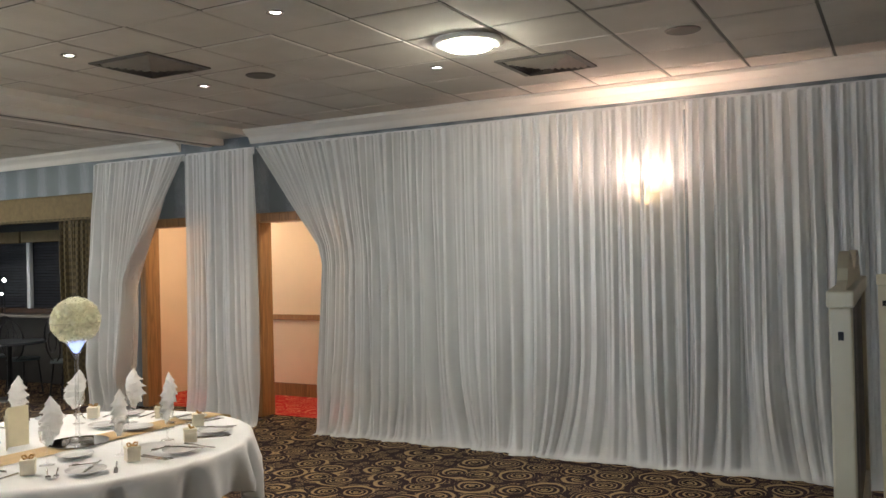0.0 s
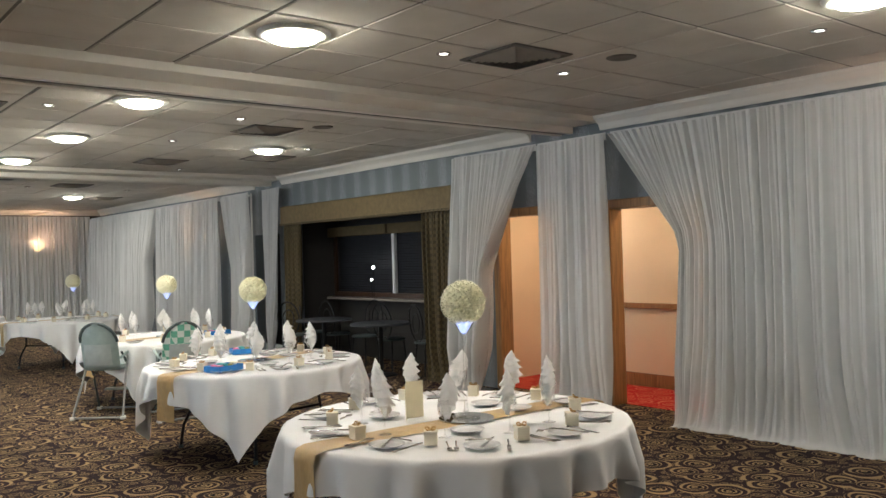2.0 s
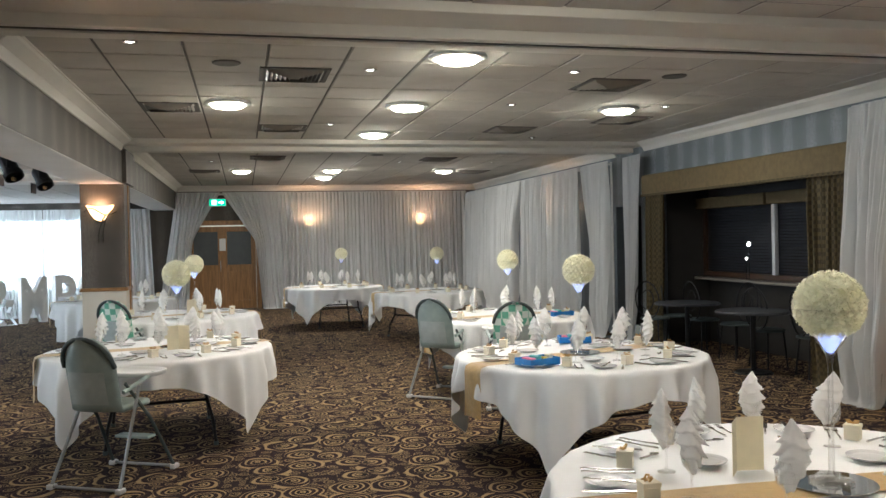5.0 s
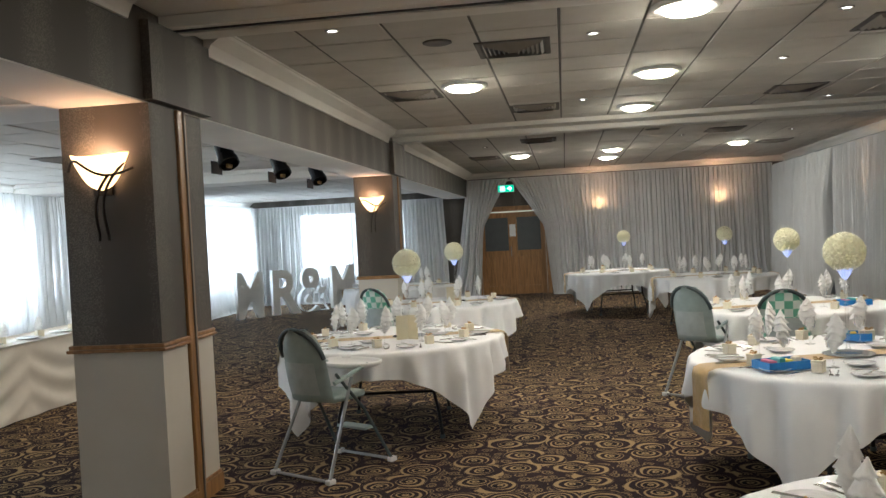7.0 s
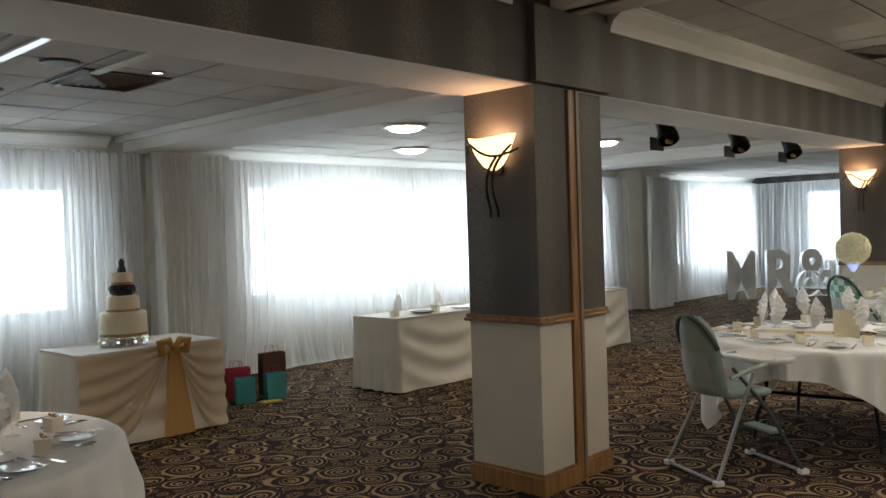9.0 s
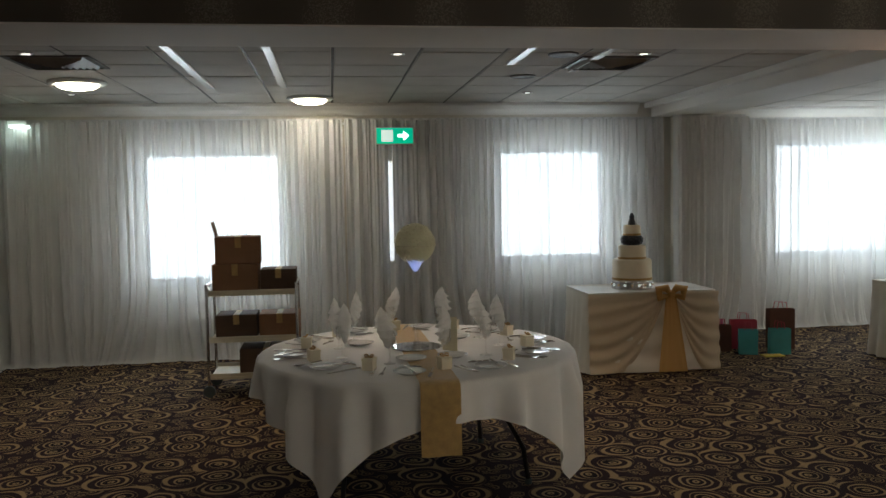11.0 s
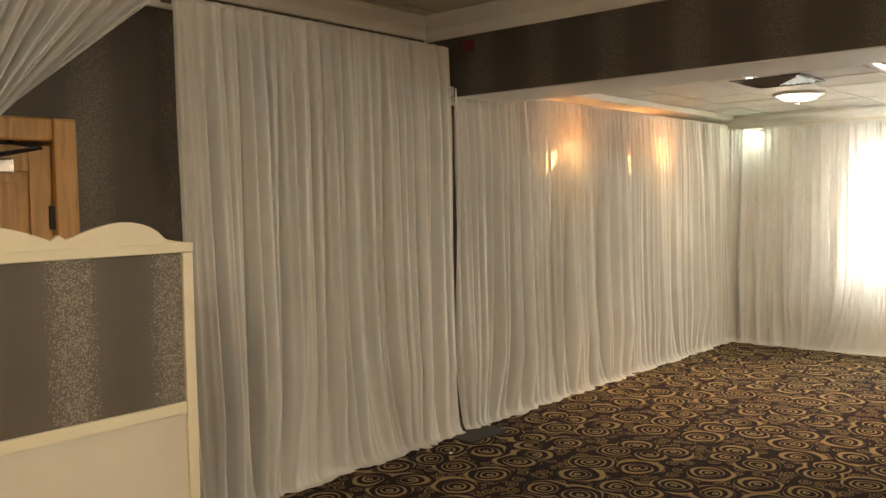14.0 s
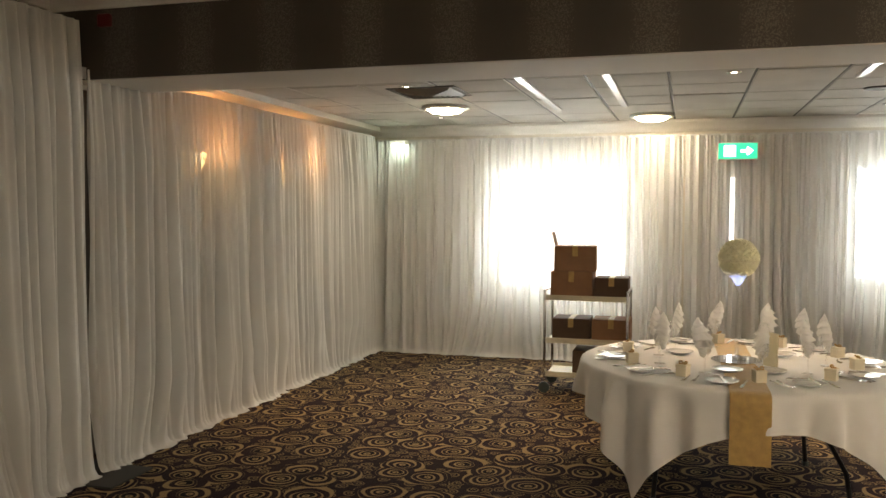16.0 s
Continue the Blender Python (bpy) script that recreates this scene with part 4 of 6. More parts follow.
notice = tagged(part("door_notice", boxes(((-1.47, FAR - 0.012, 1.45), (-1.32, FAR - 0.008, 1.75))), M_WHITEPLASTIC), "pair of white paper notices on the double doors", "notice")
dn = panel_door("door_3", pose(0.385, NEAR - 0.03, 0), 0.85, 2.02, M_PINE, "pale pine panelled door with an overhead closer")
part("hinge", boxes(((-0.02, 0.022, 1.6), (0.02, 0.04, 1.72)), bevel=0.003), M_BLACKMETAL, dn)
part("door_closer", boxes(((0.2, 0.024, 1.88), (0.62, 0.08, 1.95)), bevel=0.008), M_STEEL, dn, "silver overhead closer")
bm = bmesh.new()
tube(bm, [(0.3, 0.06, 1.96), (0.12, 0.2, 2.0), (0.22, 0.07, 2.03)], 0.012)
part("closer_arm", bm, M_IRON, dn)
tagged(part("door_frame_4", boxes(((0.26, NEAR - 0.16, 0.005), (0.38, NEAR + 0.03, 2.16)), ((1.24, NEAR - 0.16, 0.005), (1.36, NEAR + 0.03, 2.16)), ((0.38, NEAR - 0.16, 2.04), (1.24, NEAR + 0.03, 2.16)), bevel=0.015), M_PINE), "moulded pine door frame", "door frame", kind="structure")
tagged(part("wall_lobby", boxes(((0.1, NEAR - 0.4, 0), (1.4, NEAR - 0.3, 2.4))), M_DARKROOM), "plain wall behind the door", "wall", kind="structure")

# ---- drapes ----
TOP = 2.81
DX = 4.8
drape("x", DX, -1, [(0, 0.72), (1, 0.7)], [(0, 3.52), (0.36, 2.72), (0.42, 2.68), (1, 2.78)], TOP, seed=1, label="floor-length white voile drape, its edge swept aside beside the doorway")
drape("x", DX - 0.02, -1, [(0, -0.72), (1, -0.72)], [(0, 0.72), (1, 0.75)], TOP, seed=2, label="floor-length white voile drape lit from behind by a wall light")
drape("x", DX, -1, [(0, -3.1), (1, -3.1)], [(0, -0.72), (1, -0.7)], TOP, seed=3)
drape("x", DX, -1, [(0, 3.58), (1, 3.55)], [(0, 4.53), (0.9, 4.5), (1, 4.5)], TOP, seed=4, label="narrow straight white voile drape between two doorways", amp=0.035)
drape("x", DX, -1, [(0, 4.55), (0.47, 5.42), (0.55, 5.45), (1, 5.6)], [(0, 5.95), (1, 5.98)], TOP, seed=5, label="white voile drape gathered to one side of a doorway")
drape("x", DX, -1, [(0, 11.45), (0.4, 11.42), (1, 11.4)], [(0, 12.5), (0.45, 11.85), (1, 11.75)], TOP, seed=6, label="white voile drape gathered to one side of a recess")
drape("x", DX, -1, [(0, 12.6), (1, 12.6)], [(0, 15.65), (1, 15.6)], TOP, seed=7)
drape("x", DX, -1, [(0, 15.7), (0.4, 16.2), (1, 16.15)], [(0, 20.1), (1, 20.1)], TOP, seed=8)
FY = 20.15
drape("y", FY, -1, [(0, 1.5), (1, 1.5)], [(0, 4.75), (1, 4.75)], TOP + 0.05, seed=9)
drape("y", FY, -1, [(0, -1.38), (0.4, -0.62), (0.48, -0.58), (1, -0.45)], [(0, 1.5), (1, 1.5)], TOP + 0.05, seed=10, label="white voile drape swept aside from the double doors")
drape("y", FY, -1, [(0, -2.44), (1, -2.9)], [(0, -1.42), (0.4, -2.1), (0.48, -2.15), (1, -2.3)], TOP + 0.05, seed=11, label="white voile drape swept aside from the double doors")
drape("y", FY, -1, [(0, -5.4), (1, -5.4)], [(0, -3.05), (1, -2.95)], 2.48, seed=12)
drape("y", FY, -1, [(0, -8.0), (1, -8.0)], [(0, -5.42), (1, -5.42)], 2.48, seed=13)
NY = -2.98
drape("y", NY, 1, [(0, -2.37), (1, -2.37)], [(0, -0.16), (1, -0.2)], TOP, seed=14, label="tall white voile drape on the end wall", flare=0.09)
drape("y", NY, 1, [(0, -0.1), (0.2, 0.62), (0.45, 1.5), (1, 1.7)], [(0, 2.6), (1, 2.6)], TOP, seed=15, label="white voile drape swept aside from the pine door")
drape("y", NY, 1, [(0, 2.62), (1, 2.62)], [(0, 4.75), (1, 4.75)], TOP, seed=16, flare=0.03)
drape("y", NY, 1, [(0, -4.95), (1, -4.93)], [(0, -2.42), (1, -2.42)], 2.53, seed=17, flare=0.07)
drape("y", NY, 1, [(0, -7.4), (1, -7.4)], [(0, -4.96), (1, -4.96)], 2.53, seed=18, flare=0.07)
WX = -7.42
drape("x", WX, 1, [(0, -2.95), (1, -2.95)], [(0, 0.6), (1, 0.6)], 2.47, seed=19)
drape("x", WX, 1, [(0, 0.62), (1, 0.62)], [(0, 4.1), (1, 4.1)], 2.47, seed=20)
drape("x", -7.2, 1, [(0, 4.14), (1, 4.14)], [(0, 4.98), (1, 4.98)], 2.47, seed=21, label="shaded white voile wrapped over a pier", flare=0.02)
drape("x", -7.95, 1, [(0, 4.98), (1, 4.98)], [(0, 9.6), (1, 9.6)], 2.5, seed=22)
drape("x", -7.95, 1, [(0, 9.62), (1, 9.62)], [(0, 14.1), (1, 14.1)], 2.5, seed=23)
drape("x", -7.5, 1, [(0, 14.15), (1, 14.15)], [(0, 14.95), (1, 14.95)], 2.5, seed=24, label="shaded white voile wrapped over a pier", flare=0.02)
drape("x", -7.95, 1, [(0, 15.0), (1, 15.0)], [(0, 20.05), (1, 20.05)], 2.5, seed=25)


def rail(axis, plane, a, b, z):
    """The pole that carries a run of drapes, with its uprights."""
    root = thing("drape_rail", pose(0, 0, 0), "slim grey telescopic pole carrying the drapes", "drape rail", "drape poles")
    pt = (lambda s, h: (plane, s, h)) if axis == "x" else (lambda s, h: (s, plane, h))
    bm = bmesh.new()
    tube(bm, [pt(a, z), pt(b, z)], 0.016)
    part("crossbar", bm, M_BRUSHED, root)
    n = max(1, round(abs(b - a) / 3))
    for k in range(n + 1):
        s = a + (b - a) * k / n
        bm = bmesh.new()
        tube(bm, [pt(s, 0.015), pt(s, z + 0.03)], 0.018)
        part("upright", bm, M_BRUSHED, root)
        e = pt(s, 0)
        part("base_plate", boxes(((e[0] - 0.16, e[1] - 0.16, 0.001), (e[0] + 0.16, e[1] + 0.16, 0.012)), bevel=0.003), M_BLACKMETAL, root)


rail("x", DX + 0.06, -3.0, 2.3, TOP - 0.03)
rail("x", DX + 0.06, 3.9, 5.75, TOP - 0.03)
rail("x", DX + 0.06, 11.5, 20.0, TOP - 0.03)
rail("y", FY + 0.07, -2.4, 4.7, TOP + 0.02)
rail("y", NY - 0.07, -2.3, 4.7, TOP - 0.03)
rail("y", NY - 0.07, -7.3, -2.5, 2.44)
rail("x", WX - 0.07, -2.9, 4.0, 2.44)

tagged(part("stand_base", boxes(((-2.62, -2.92, 0.001), (-2.2, -2.62, 0.014)), bevel=0.004), M_DARKROOM), "flat black steel base plate poking out under the drapes", "base plate")

# ---- ceiling fittings ----


def ceiling_light(x, y, z):
    root = thing("ceiling_light", pose(x, y, z), "round domed ceiling light, lit, set in a square tile", "ceiling light", "round ceiling lights")
    part("rim", lathe(bmesh.new(), [(0.2, 0.0), (0.225, -0.004), (0.232, -0.02), (0.21, -0.034), (0.172, -0.03), (0.17, -0.02), (0.2, 0.0)], 36), M_WHITEPLASTIC, root, smooth=True)
    part("diffuser", lathe(bmesh.new(), [(0.17, -0.02), (0.164, -0.042), (0.138, -0.06), (0.08, -0.072), (0.0, -0.076)], 32), M_LAMP, root, smooth=True)


for p in BIG:
    ceiling_light(*p)

spot0 = thing("downlight", pose(0, 0, -5), "small recessed chrome downlight, lit", "downlight", "recessed downlights")
part("bezel", lathe(bmesh.new(), [(0.03, 0.0), (0.052, -0.002), (0.054, -0.008), (0.04, -0.012), (0.032, -0.006)], 20), M_STEEL, spot0, smooth=True)
part("bulb_face", lathe(bmesh.new(), [(0.033, -0.006), (0.02, -0.009), (0.0, -0.01)], 16), M_SPOT, spot0)
for x, y, z in DL:
    copy_thing(spot0, pose(x, y, z))
bpy.data.objects.remove(spot0.children[1])
bpy.data.objects.remove(spot0.children[0])
bpy.data.objects.remove(spot0)


def vent(x, y, z):
    root = thing("ceiling_vent", pose(x, y, z), "square dark louvred ceiling vent", "vent", "ceiling vents")
    part("frame", boxes(((-0.29, -0.29, -0.012), (0.29, -0.25, 0.0)), ((-0.29, 0.25, -0.012), (0.29, 0.29, 0.0)), ((-0.29, -0.25, -0.012), (-0.25, 0.25, 0.0)), ((0.25, -0.25, -0.012), (0.29, 0.25, 0.0)), bevel=0.003), M_GRID, root)
    part("backing", boxes(((-0.25, -0.25, -0.004), (0.25, 0.25, -0.001))), M_BLACKMETAL, root)
    for k in range(6):
        r = 0.235 - 0.036 * k
        bm = bmesh.new()
        o = [bm.verts.new((sx * r, sy * r, -0.006 - 0.002 * k)) for sx, sy in ((-1, -1), (1, -1), (1, 1), (-1, 1))]
        n = [bm.verts.new((sx * (r - 0.02), sy * (r - 0.02), -0.03 - 0.004 * k)) for sx, sy in ((-1, -1), (1, -1), (1, 1), (-1, 1))]
        for q in range(4):
            bm.faces.new((o[q], o[(q + 1) % 4], n[(q + 1) % 4], n[q]))
        part("louvre", bm, M_VENT, root)


for x, y, z in [(2.42, 2.45, CEIL), (3.98, 0.09, CEIL), (-0.45, 6.26, CEIL), (-1.6, 8.1, CEIL), (-0.4, 9.63, CEIL), (2.48, 6.37, CEIL), (3.66, 8.6, CEIL), (2.54, 9.58, CEIL),
                (-0.47, 13.4, CEIL), (2.5, 13.6, CEIL), (-1.6, 16.1, CEIL), (3.9, 16.3, CEIL), (-4.8, -1.44, SIDE), (-4.75, 2.6, SIDE), (-5.5, 8.2, SIDE)]:
    vent(x, y, z)

speaker = thing("ceiling_speaker", pose(3.09, 2.03, CEIL), "round flush ceiling loudspeaker grille", "loudspeaker", "ceiling loudspeakers")
part("grille", lathe(bmesh.new(), [(0.11, 0.0), (0.112, -0.006), (0.1, -0.012), (0.06, -0.01), (0.0, -0.009)], 28), M_GRID, speaker, smooth=True)
for x, y, z in [(3.6, -0.98, CEIL), (-1.0, 5.85, CEIL), (2.9, 5.9, CEIL), (-4.38, 2.14, SIDE), (-5.5, 2.1, SIDE), (-3.7, -1.5, SIDE), (1.3, 12.9, CEIL)]:
    copy_thing(speaker, pose(x, y, z))

M_TRIM = mat("white_gloss_trim", (0.86, 0.86, 0.85), 0.22, vary=0.03)


def ceiling_trim(name, x0, x1, y0, y1, label):
    tagged(part(name, boxes(((x0, y0, SIDE - 0.022), (x1, y1, SIDE - 0.006)), bevel=0.003), M_TRIM), label, "ceiling trim", "white ceiling trims")


ceiling_trim("panel_trim", -4.02, -3.84, -0.6, 0.1, "white gloss trim edging a ceiling panel")
for y, xa, xb in ((-0.6, -6.2, -3.9), (0.04, -6.1, -3.9), (1.8, -4.75, -3.65), (2.38, -5.1, -3.65)):
    ceiling_trim("panel_trim", xa, xb, y, y + 0.06, "slim white gloss trim across the low ceiling")


def stage_spot(y):
    root = thing("stage_spot", pose(-3.3, y, SIDE), "black theatre spotlight hung under the low ceiling", "spotlight", "theatre spotlights")
    part("mount", lathe(bmesh.new(), [(0.0, 0.0), (0.045, 0.0), (0.045, -0.02), (0.0, -0.02)], 14), M_BLACKMETAL, root)
    bm = bmesh.new()
    tube(bm, [(0, 0, -0.02), (0, 0, -0.05)], 0.01)
    tube(bm, [(0, 0.11, -0.17), (0, 0.11, -0.05), (0, -0.11, -0.05), (0, -0.11, -0.17)], 0.009)
    part("yoke", bm, M_BLACKMETAL, root)
    bm = bmesh.new()
    lathe(bm, [(0.0, -0.13), (0.07, -0.13), (0.085, -0.1), (0.085, 0.06), (0.1, 0.07), (0.1, 0.13), (0.09, 0.13), (0.085, 0.07), (0.0, 0.06)], 18)
    bmesh.ops.rotate(bm, verts=bm.verts, cent=(0, 0, 0), matrix=Matrix.Rotation(radians(155), 3, "X") @ Matrix.Rotation(radians(25), 3, "Y"))
    bmesh.ops.translate(bm, verts=bm.verts, vec=(0, 0, -0.17))
    part("body", bm, M_BLACKMETAL, root, smooth=False)
    part("barn_door", boxes(((-0.1, -0.12, -0.36), (-0.09, 0.12, -0.24))), M_BLACKMETAL, root)
    part("lens", boxes(((0.02, -0.06, -0.31), (0.05, 0.06, -0.27)), bevel=0.01), M_GOLD, root, "pale yellow lens")


for y in (7.25, 8.8, 10.25):
    stage_spot(y)


def exit_sign(m, label):
    """Glowing sign in the plane x-z that faces -y, with plain pictogram shapes."""
    root = thing("exit_sign", m, label, "exit sign")
    part("housing", boxes(((-0.2, 0.0, -0.09), (0.2, 0.03, 0.09)), bevel=0.006), M_WHITEPLASTIC, root)
    part("green_face", boxes(((-0.19, -0.006, -0.08), (0.19, -0.001, 0.08))), M_GREEN, root, "glowing green panel")
    part("door_symbol", boxes(((-0.14, -0.01, -0.06), (-0.02, -0.0065, 0.06))), M_SIGNWHITE, root)
    bm = bmesh.new()
    vs = [bm.verts.new(p) for p in ((0.03, -0.009, -0.015), (0.09, -0.009, -0.015), (0.09, -0.009, -0.05), (0.15, -0.009, 0.0), (0.09, -0.009, 0.05), (0.09, -0.009, 0.015), (0.03, -0.009, 0.015))]
    bm.faces.new(vs)
    bmesh.ops.solidify(bm, geom=bm.faces[:], thickness=0.002)
    part("arrow_symbol", bm, M_SIGNWHITE, root)


exit_sign(pose(-1.48, FY - 0.16, 2.62), "glowing green exit sign above the double doors")
exit_sign(pose(WX + 0.14, 1.14, 2.29, 0, 0, 90), "glowing green exit sign on the window wall")
em = thing("emergency_light", pose(-7.3, -2.58, 2.42), "small white emergency lamp near the corner, lit", "emergency light")
part("case", boxes(((-0.08, -0.09, 0.0), (0.06, 0.09, 0.05)), bevel=0.01), M_WHITEPLASTIC, em)
part("lens", boxes(((-0.07, -0.08, -0.02), (0.05, 0.08, -0.001)), bevel=0.006), M_EMLENS, em, "glowing pale green lens")
bulb("emergency_glow", (-7.16, -2.58, 2.36), 1.6, (0.75, 1.0, 0.9), 0.03)
fb = tagged(part("fire_alarm", boxes(((BEAM + 0.002, -2.84, 2.78), (BEAM + 0.045, -2.75, 2.86)), bevel=0.012), M_FIREBOX), "small red fire alarm sounder on the beam", "fire alarm")

# ---- round tables and what stands on them ----
TOPZ, RAD = 0.745, 0.91


def cloth_mesh(seed, half=1.13):
    """A square cloth laid over a round top: flat inside, hanging in folds outside, with four long corners."""
    rnd = random.Random(seed)
    ph = [rnd.uniform(0, 6.28) for _ in range(5)]
    n = 110
    v, f = [], []
    for j in range(n + 1):
        for i in range(n + 1):
            x, y = -half + 2 * half * i / n, -half + 2 * half * j / n
            r, a = math.hypot(x, y), math.atan2(y, x)
            e = r - (RAD + 0.012)
            if e <= 0:
                v.append((x, y, TOPZ + 0.006 + 0.0012 * math.sin(9 * x + ph[0]) * math.sin(8 * y + ph[1])))
                continue
            k = min(1.0, e / 0.2)
            fold = math.sin(21 * a + ph[2] + 0.9 * math.sin(3 * a + ph[4])) + 0.5 * math.sin(34 * a + ph[3])
            near = min(1.0, e / 0.04)
            rr = RAD + 0.012 + 0.018 * math.sin(near * math.pi / 2) + (0.036 * fold + 0.014) * k + 0.03 * e * math.cos(4 * a - math.pi)
            z = max(0.02, TOPZ + 0.006 - 0.012 * near - max(0, e - 0.02) * 0.985)
            v.append((rr * math.cos(a), rr * math.sin(a), z))
    for j in range(n):
        for i in range(n):
            k = j * (n + 1) + i
            f.append((k, k + 1, k + n + 2, k + n + 1))
    return v, f


def round_table(m):
    root = thing("round_table", m, "round folding banquet table with dark metal legs under a white cloth", "table", "round banquet tables")
    part("tabletop", lathe(bmesh.new(), [(0.0, TOPZ - 0.022), (RAD - 0.005, TOPZ - 0.022), (RAD, TOPZ - 0.012), (RAD - 0.004, TOPZ), (0.0, TOPZ)], 48), M_TABLETOP, root)
    for s in (-1, 1):
        for t in (-1, 1):
            bm = bmesh.new()
            tube(bm, [(s * 0.42, t * 0.34, TOPZ - 0.03), (s * 0.44, t * 0.36, 0.36), (s * 0.52, t * 0.4, 0.2), (s * 0.54, t * 0.42, 0.015)], 0.014)
            leg = part("leg", bm, M_BLACKMETAL, root)
            part("rubber_foot", lathe(bmesh.new(), [(0.0, 0.001), (0.02, 0.001), (0.02, 0.03), (0.0, 0.03)], 10, (s * 0.54, t * 0.42, 0)), M_DARKPAD, leg)
        bm = bmesh.new()
        tube(bm, [(s * 0.44, -0.36, 0.36), (s * 0.44, 0.36, 0.36)], 0.013)
        tube(bm, [(s * 0.42, -0.34, 0.55), (s * 0.42, 0.34, 0.55)], 0.01)
        part("crossbar", bm, M_BLACKMETAL, root)
        bm = bmesh.new()
        tube(bm, [(s * 0.43, 0, 0.46), (s * 0.1, 0, TOPZ - 0.03)], 0.009)
        part("brace", bm, M_BLACKMETAL, root)
    return root


def small(name, bm, material, label, category, group, smooth=True):
    ob = part(name, bm, material, smooth=smooth)
    tagged(ob, label, category, group)
    return ob


HIDE = pose(0, 0, -9)
plate0 = small("side_plate", lathe(bmesh.new(), [(0.0, 0.004), (0.05, 0.004), (0.055, 0.001), (0.06, 0.004), (0.085, 0.013), (0.086, 0.016), (0.06, 0.009), (0.05, 0.008), (0.0, 0.008)], 28), M_CHINA, "white china side plate on the tablecloth", "plate", "side plates")
glass0 = small("wine_glass", lathe(bmesh.new(), [(0.0, 0.001), (0.034, 0.001), (0.034, 0.003), (0.006, 0.008), (0.004, 0.02), (0.004, 0.085), (0.012, 0.095), (0.031, 0.115), (0.036, 0.145), (0.031, 0.185), (0.029, 0.185), (0.034, 0.145), (0.028, 0.117), (0.0, 0.1)], 18), M_GLASS, "clear stemmed wine glass holding a napkin", "glass", "wine glasses")


def napkin_mesh(seed):
    """A folded napkin: a flattened teardrop of ruffled layers that leans to a soft point."""
    rnd = random.Random(seed)
    lean, ph = rnd.uniform(-0.03, 0.03), rnd.uniform(0, 6.28)
    v, f = [], []
    n, m_ = 26, 46
    knots = [(0, 0.012), (0.1, 0.02), (0.3, 0.041), (0.5, 0.046), (0.7, 0.038), (0.86, 0.022), (1, 0.003)]
    for j in range(m_ + 1):
        t = j / m_
        r = curve_value(knots, t)
        for i in range(n):
            a = 2 * math.pi * i / n
            front = 0.5 + 0.5 * math.cos(a + ph)
            layer = (t * 5.6 + 0.55 * math.sin(a) + 0.2 * math.sin(3 * a + ph)) % 1.0
            step = (0.85 * (1 - layer) ** 2.2 - 0.2) * min(1, 5 * t) * min(1, 4 * (1 - t)) * (0.2 + 0.8 * front)
            pleat = 0.12 * math.sin(5 * a + ph) * t
            q = r * (1 + step + pleat)
            v.append((q * math.cos(a) + lean * t * t + 0.008 * math.sin(5 * t + ph), 0.62 * q * math.sin(a) + 0.01 * math.sin(3 * t + seed), 0.095 + 0.215 * t - 0.016 * (1 - layer) * front * (1 - t)))
    for j in range(m_):
        for i in range(n):
            f.append((j * n + i, j * n + (i + 1) % n, (j + 1) * n + (i + 1) % n, (j + 1) * n + i))
    f.append(tuple(range(n - 1, -1, -1)))
    f.append(tuple(m_ * n + i for i in range(n)))
    return v, f


napkins = []
for s in range(4):
    ob = sheet("napkin", *napkin_mesh(s + 3), M_NAPKIN)
    napkins.append(tagged(ob, "white linen napkin folded to a pleated point in a glass", "napkin", "folded napkins"))

box0 = thing("favour_box", pose(0, 0, 0), "small ivory favour box tied with a gold bow", "gift box", "favour boxes")
part("box_body", boxes(((-0.03, -0.03, 0.001), (0.03, 0.03, 0.05)), bevel=0.002), M_IVORYCARD, box0)
part("box_lid", boxes(((-0.032, -0.032, 0.05), (0.032, 0.032, 0.066)), bevel=0.002), M_IVORYCARD, box0)
bm = bmesh.new()
for s in (-1, 1):
    tube(bm, [(0, 0, 0.068), (s * 0.012, 0.006, 0.082), (s * 0.024, 0.002, 0.08), (s * 0.02, -0.006, 0.07), (0, 0, 0.07)], 0.004, 6)
    tube(bm, [(0, 0, 0.07), (s * 0.014, -0.02, 0.07)], 0.003, 6)
part("bow", bm, M_GOLD, box0, "gold ribbon bow")

bm = bmesh.new()
tube(bm, [(0, -0.105, 0.004), (0, -0.04, 0.005), (0, 0.0, 0.005)], [0.005, 0.0045, 0.003], 8)
box(bm, (-0.009, 0.0, 0.002), (0.009, 0.1, 0.005), 0.001)
knife0 = small("knife", bm, M_STEEL, "polished steel table knife", "cutlery", "cutlery", False)
bm = bmesh.new()
tube(bm, [(0, -0.1, 0.004), (0, -0.03, 0.004), (0, 0.03, 0.006)], [0.005, 0.0035, 0.003], 8)
box(bm, (-0.011, 0.03, 0.004), (0.011, 0.055, 0.008), 0.001)
for k in (-0.009, -0.003, 0.003, 0.009):
    tube(bm, [(k, 0.053, 0.006), (k, 0.08, 0.01), (k, 0.1, 0.008)], 0.0016, 5)
fork0 = small("fork", bm, M_STEEL, "polished steel table fork", "cutlery", "cutlery", False)
bm = bmesh.new()
tube(bm, [(0, -0.09, 0.004), (0, 0.03, 0.005)], [0.005, 0.003], 8)
lathe(bm, [(0.0, 0.0), (0.012, 0.002), (0.019, 0.008), (0.017, 0.008), (0.0, 0.003)], 12)
spoon0 = small("spoon", bm, M_STEEL, "polished steel dessert spoon", "cutlery", "cutlery")

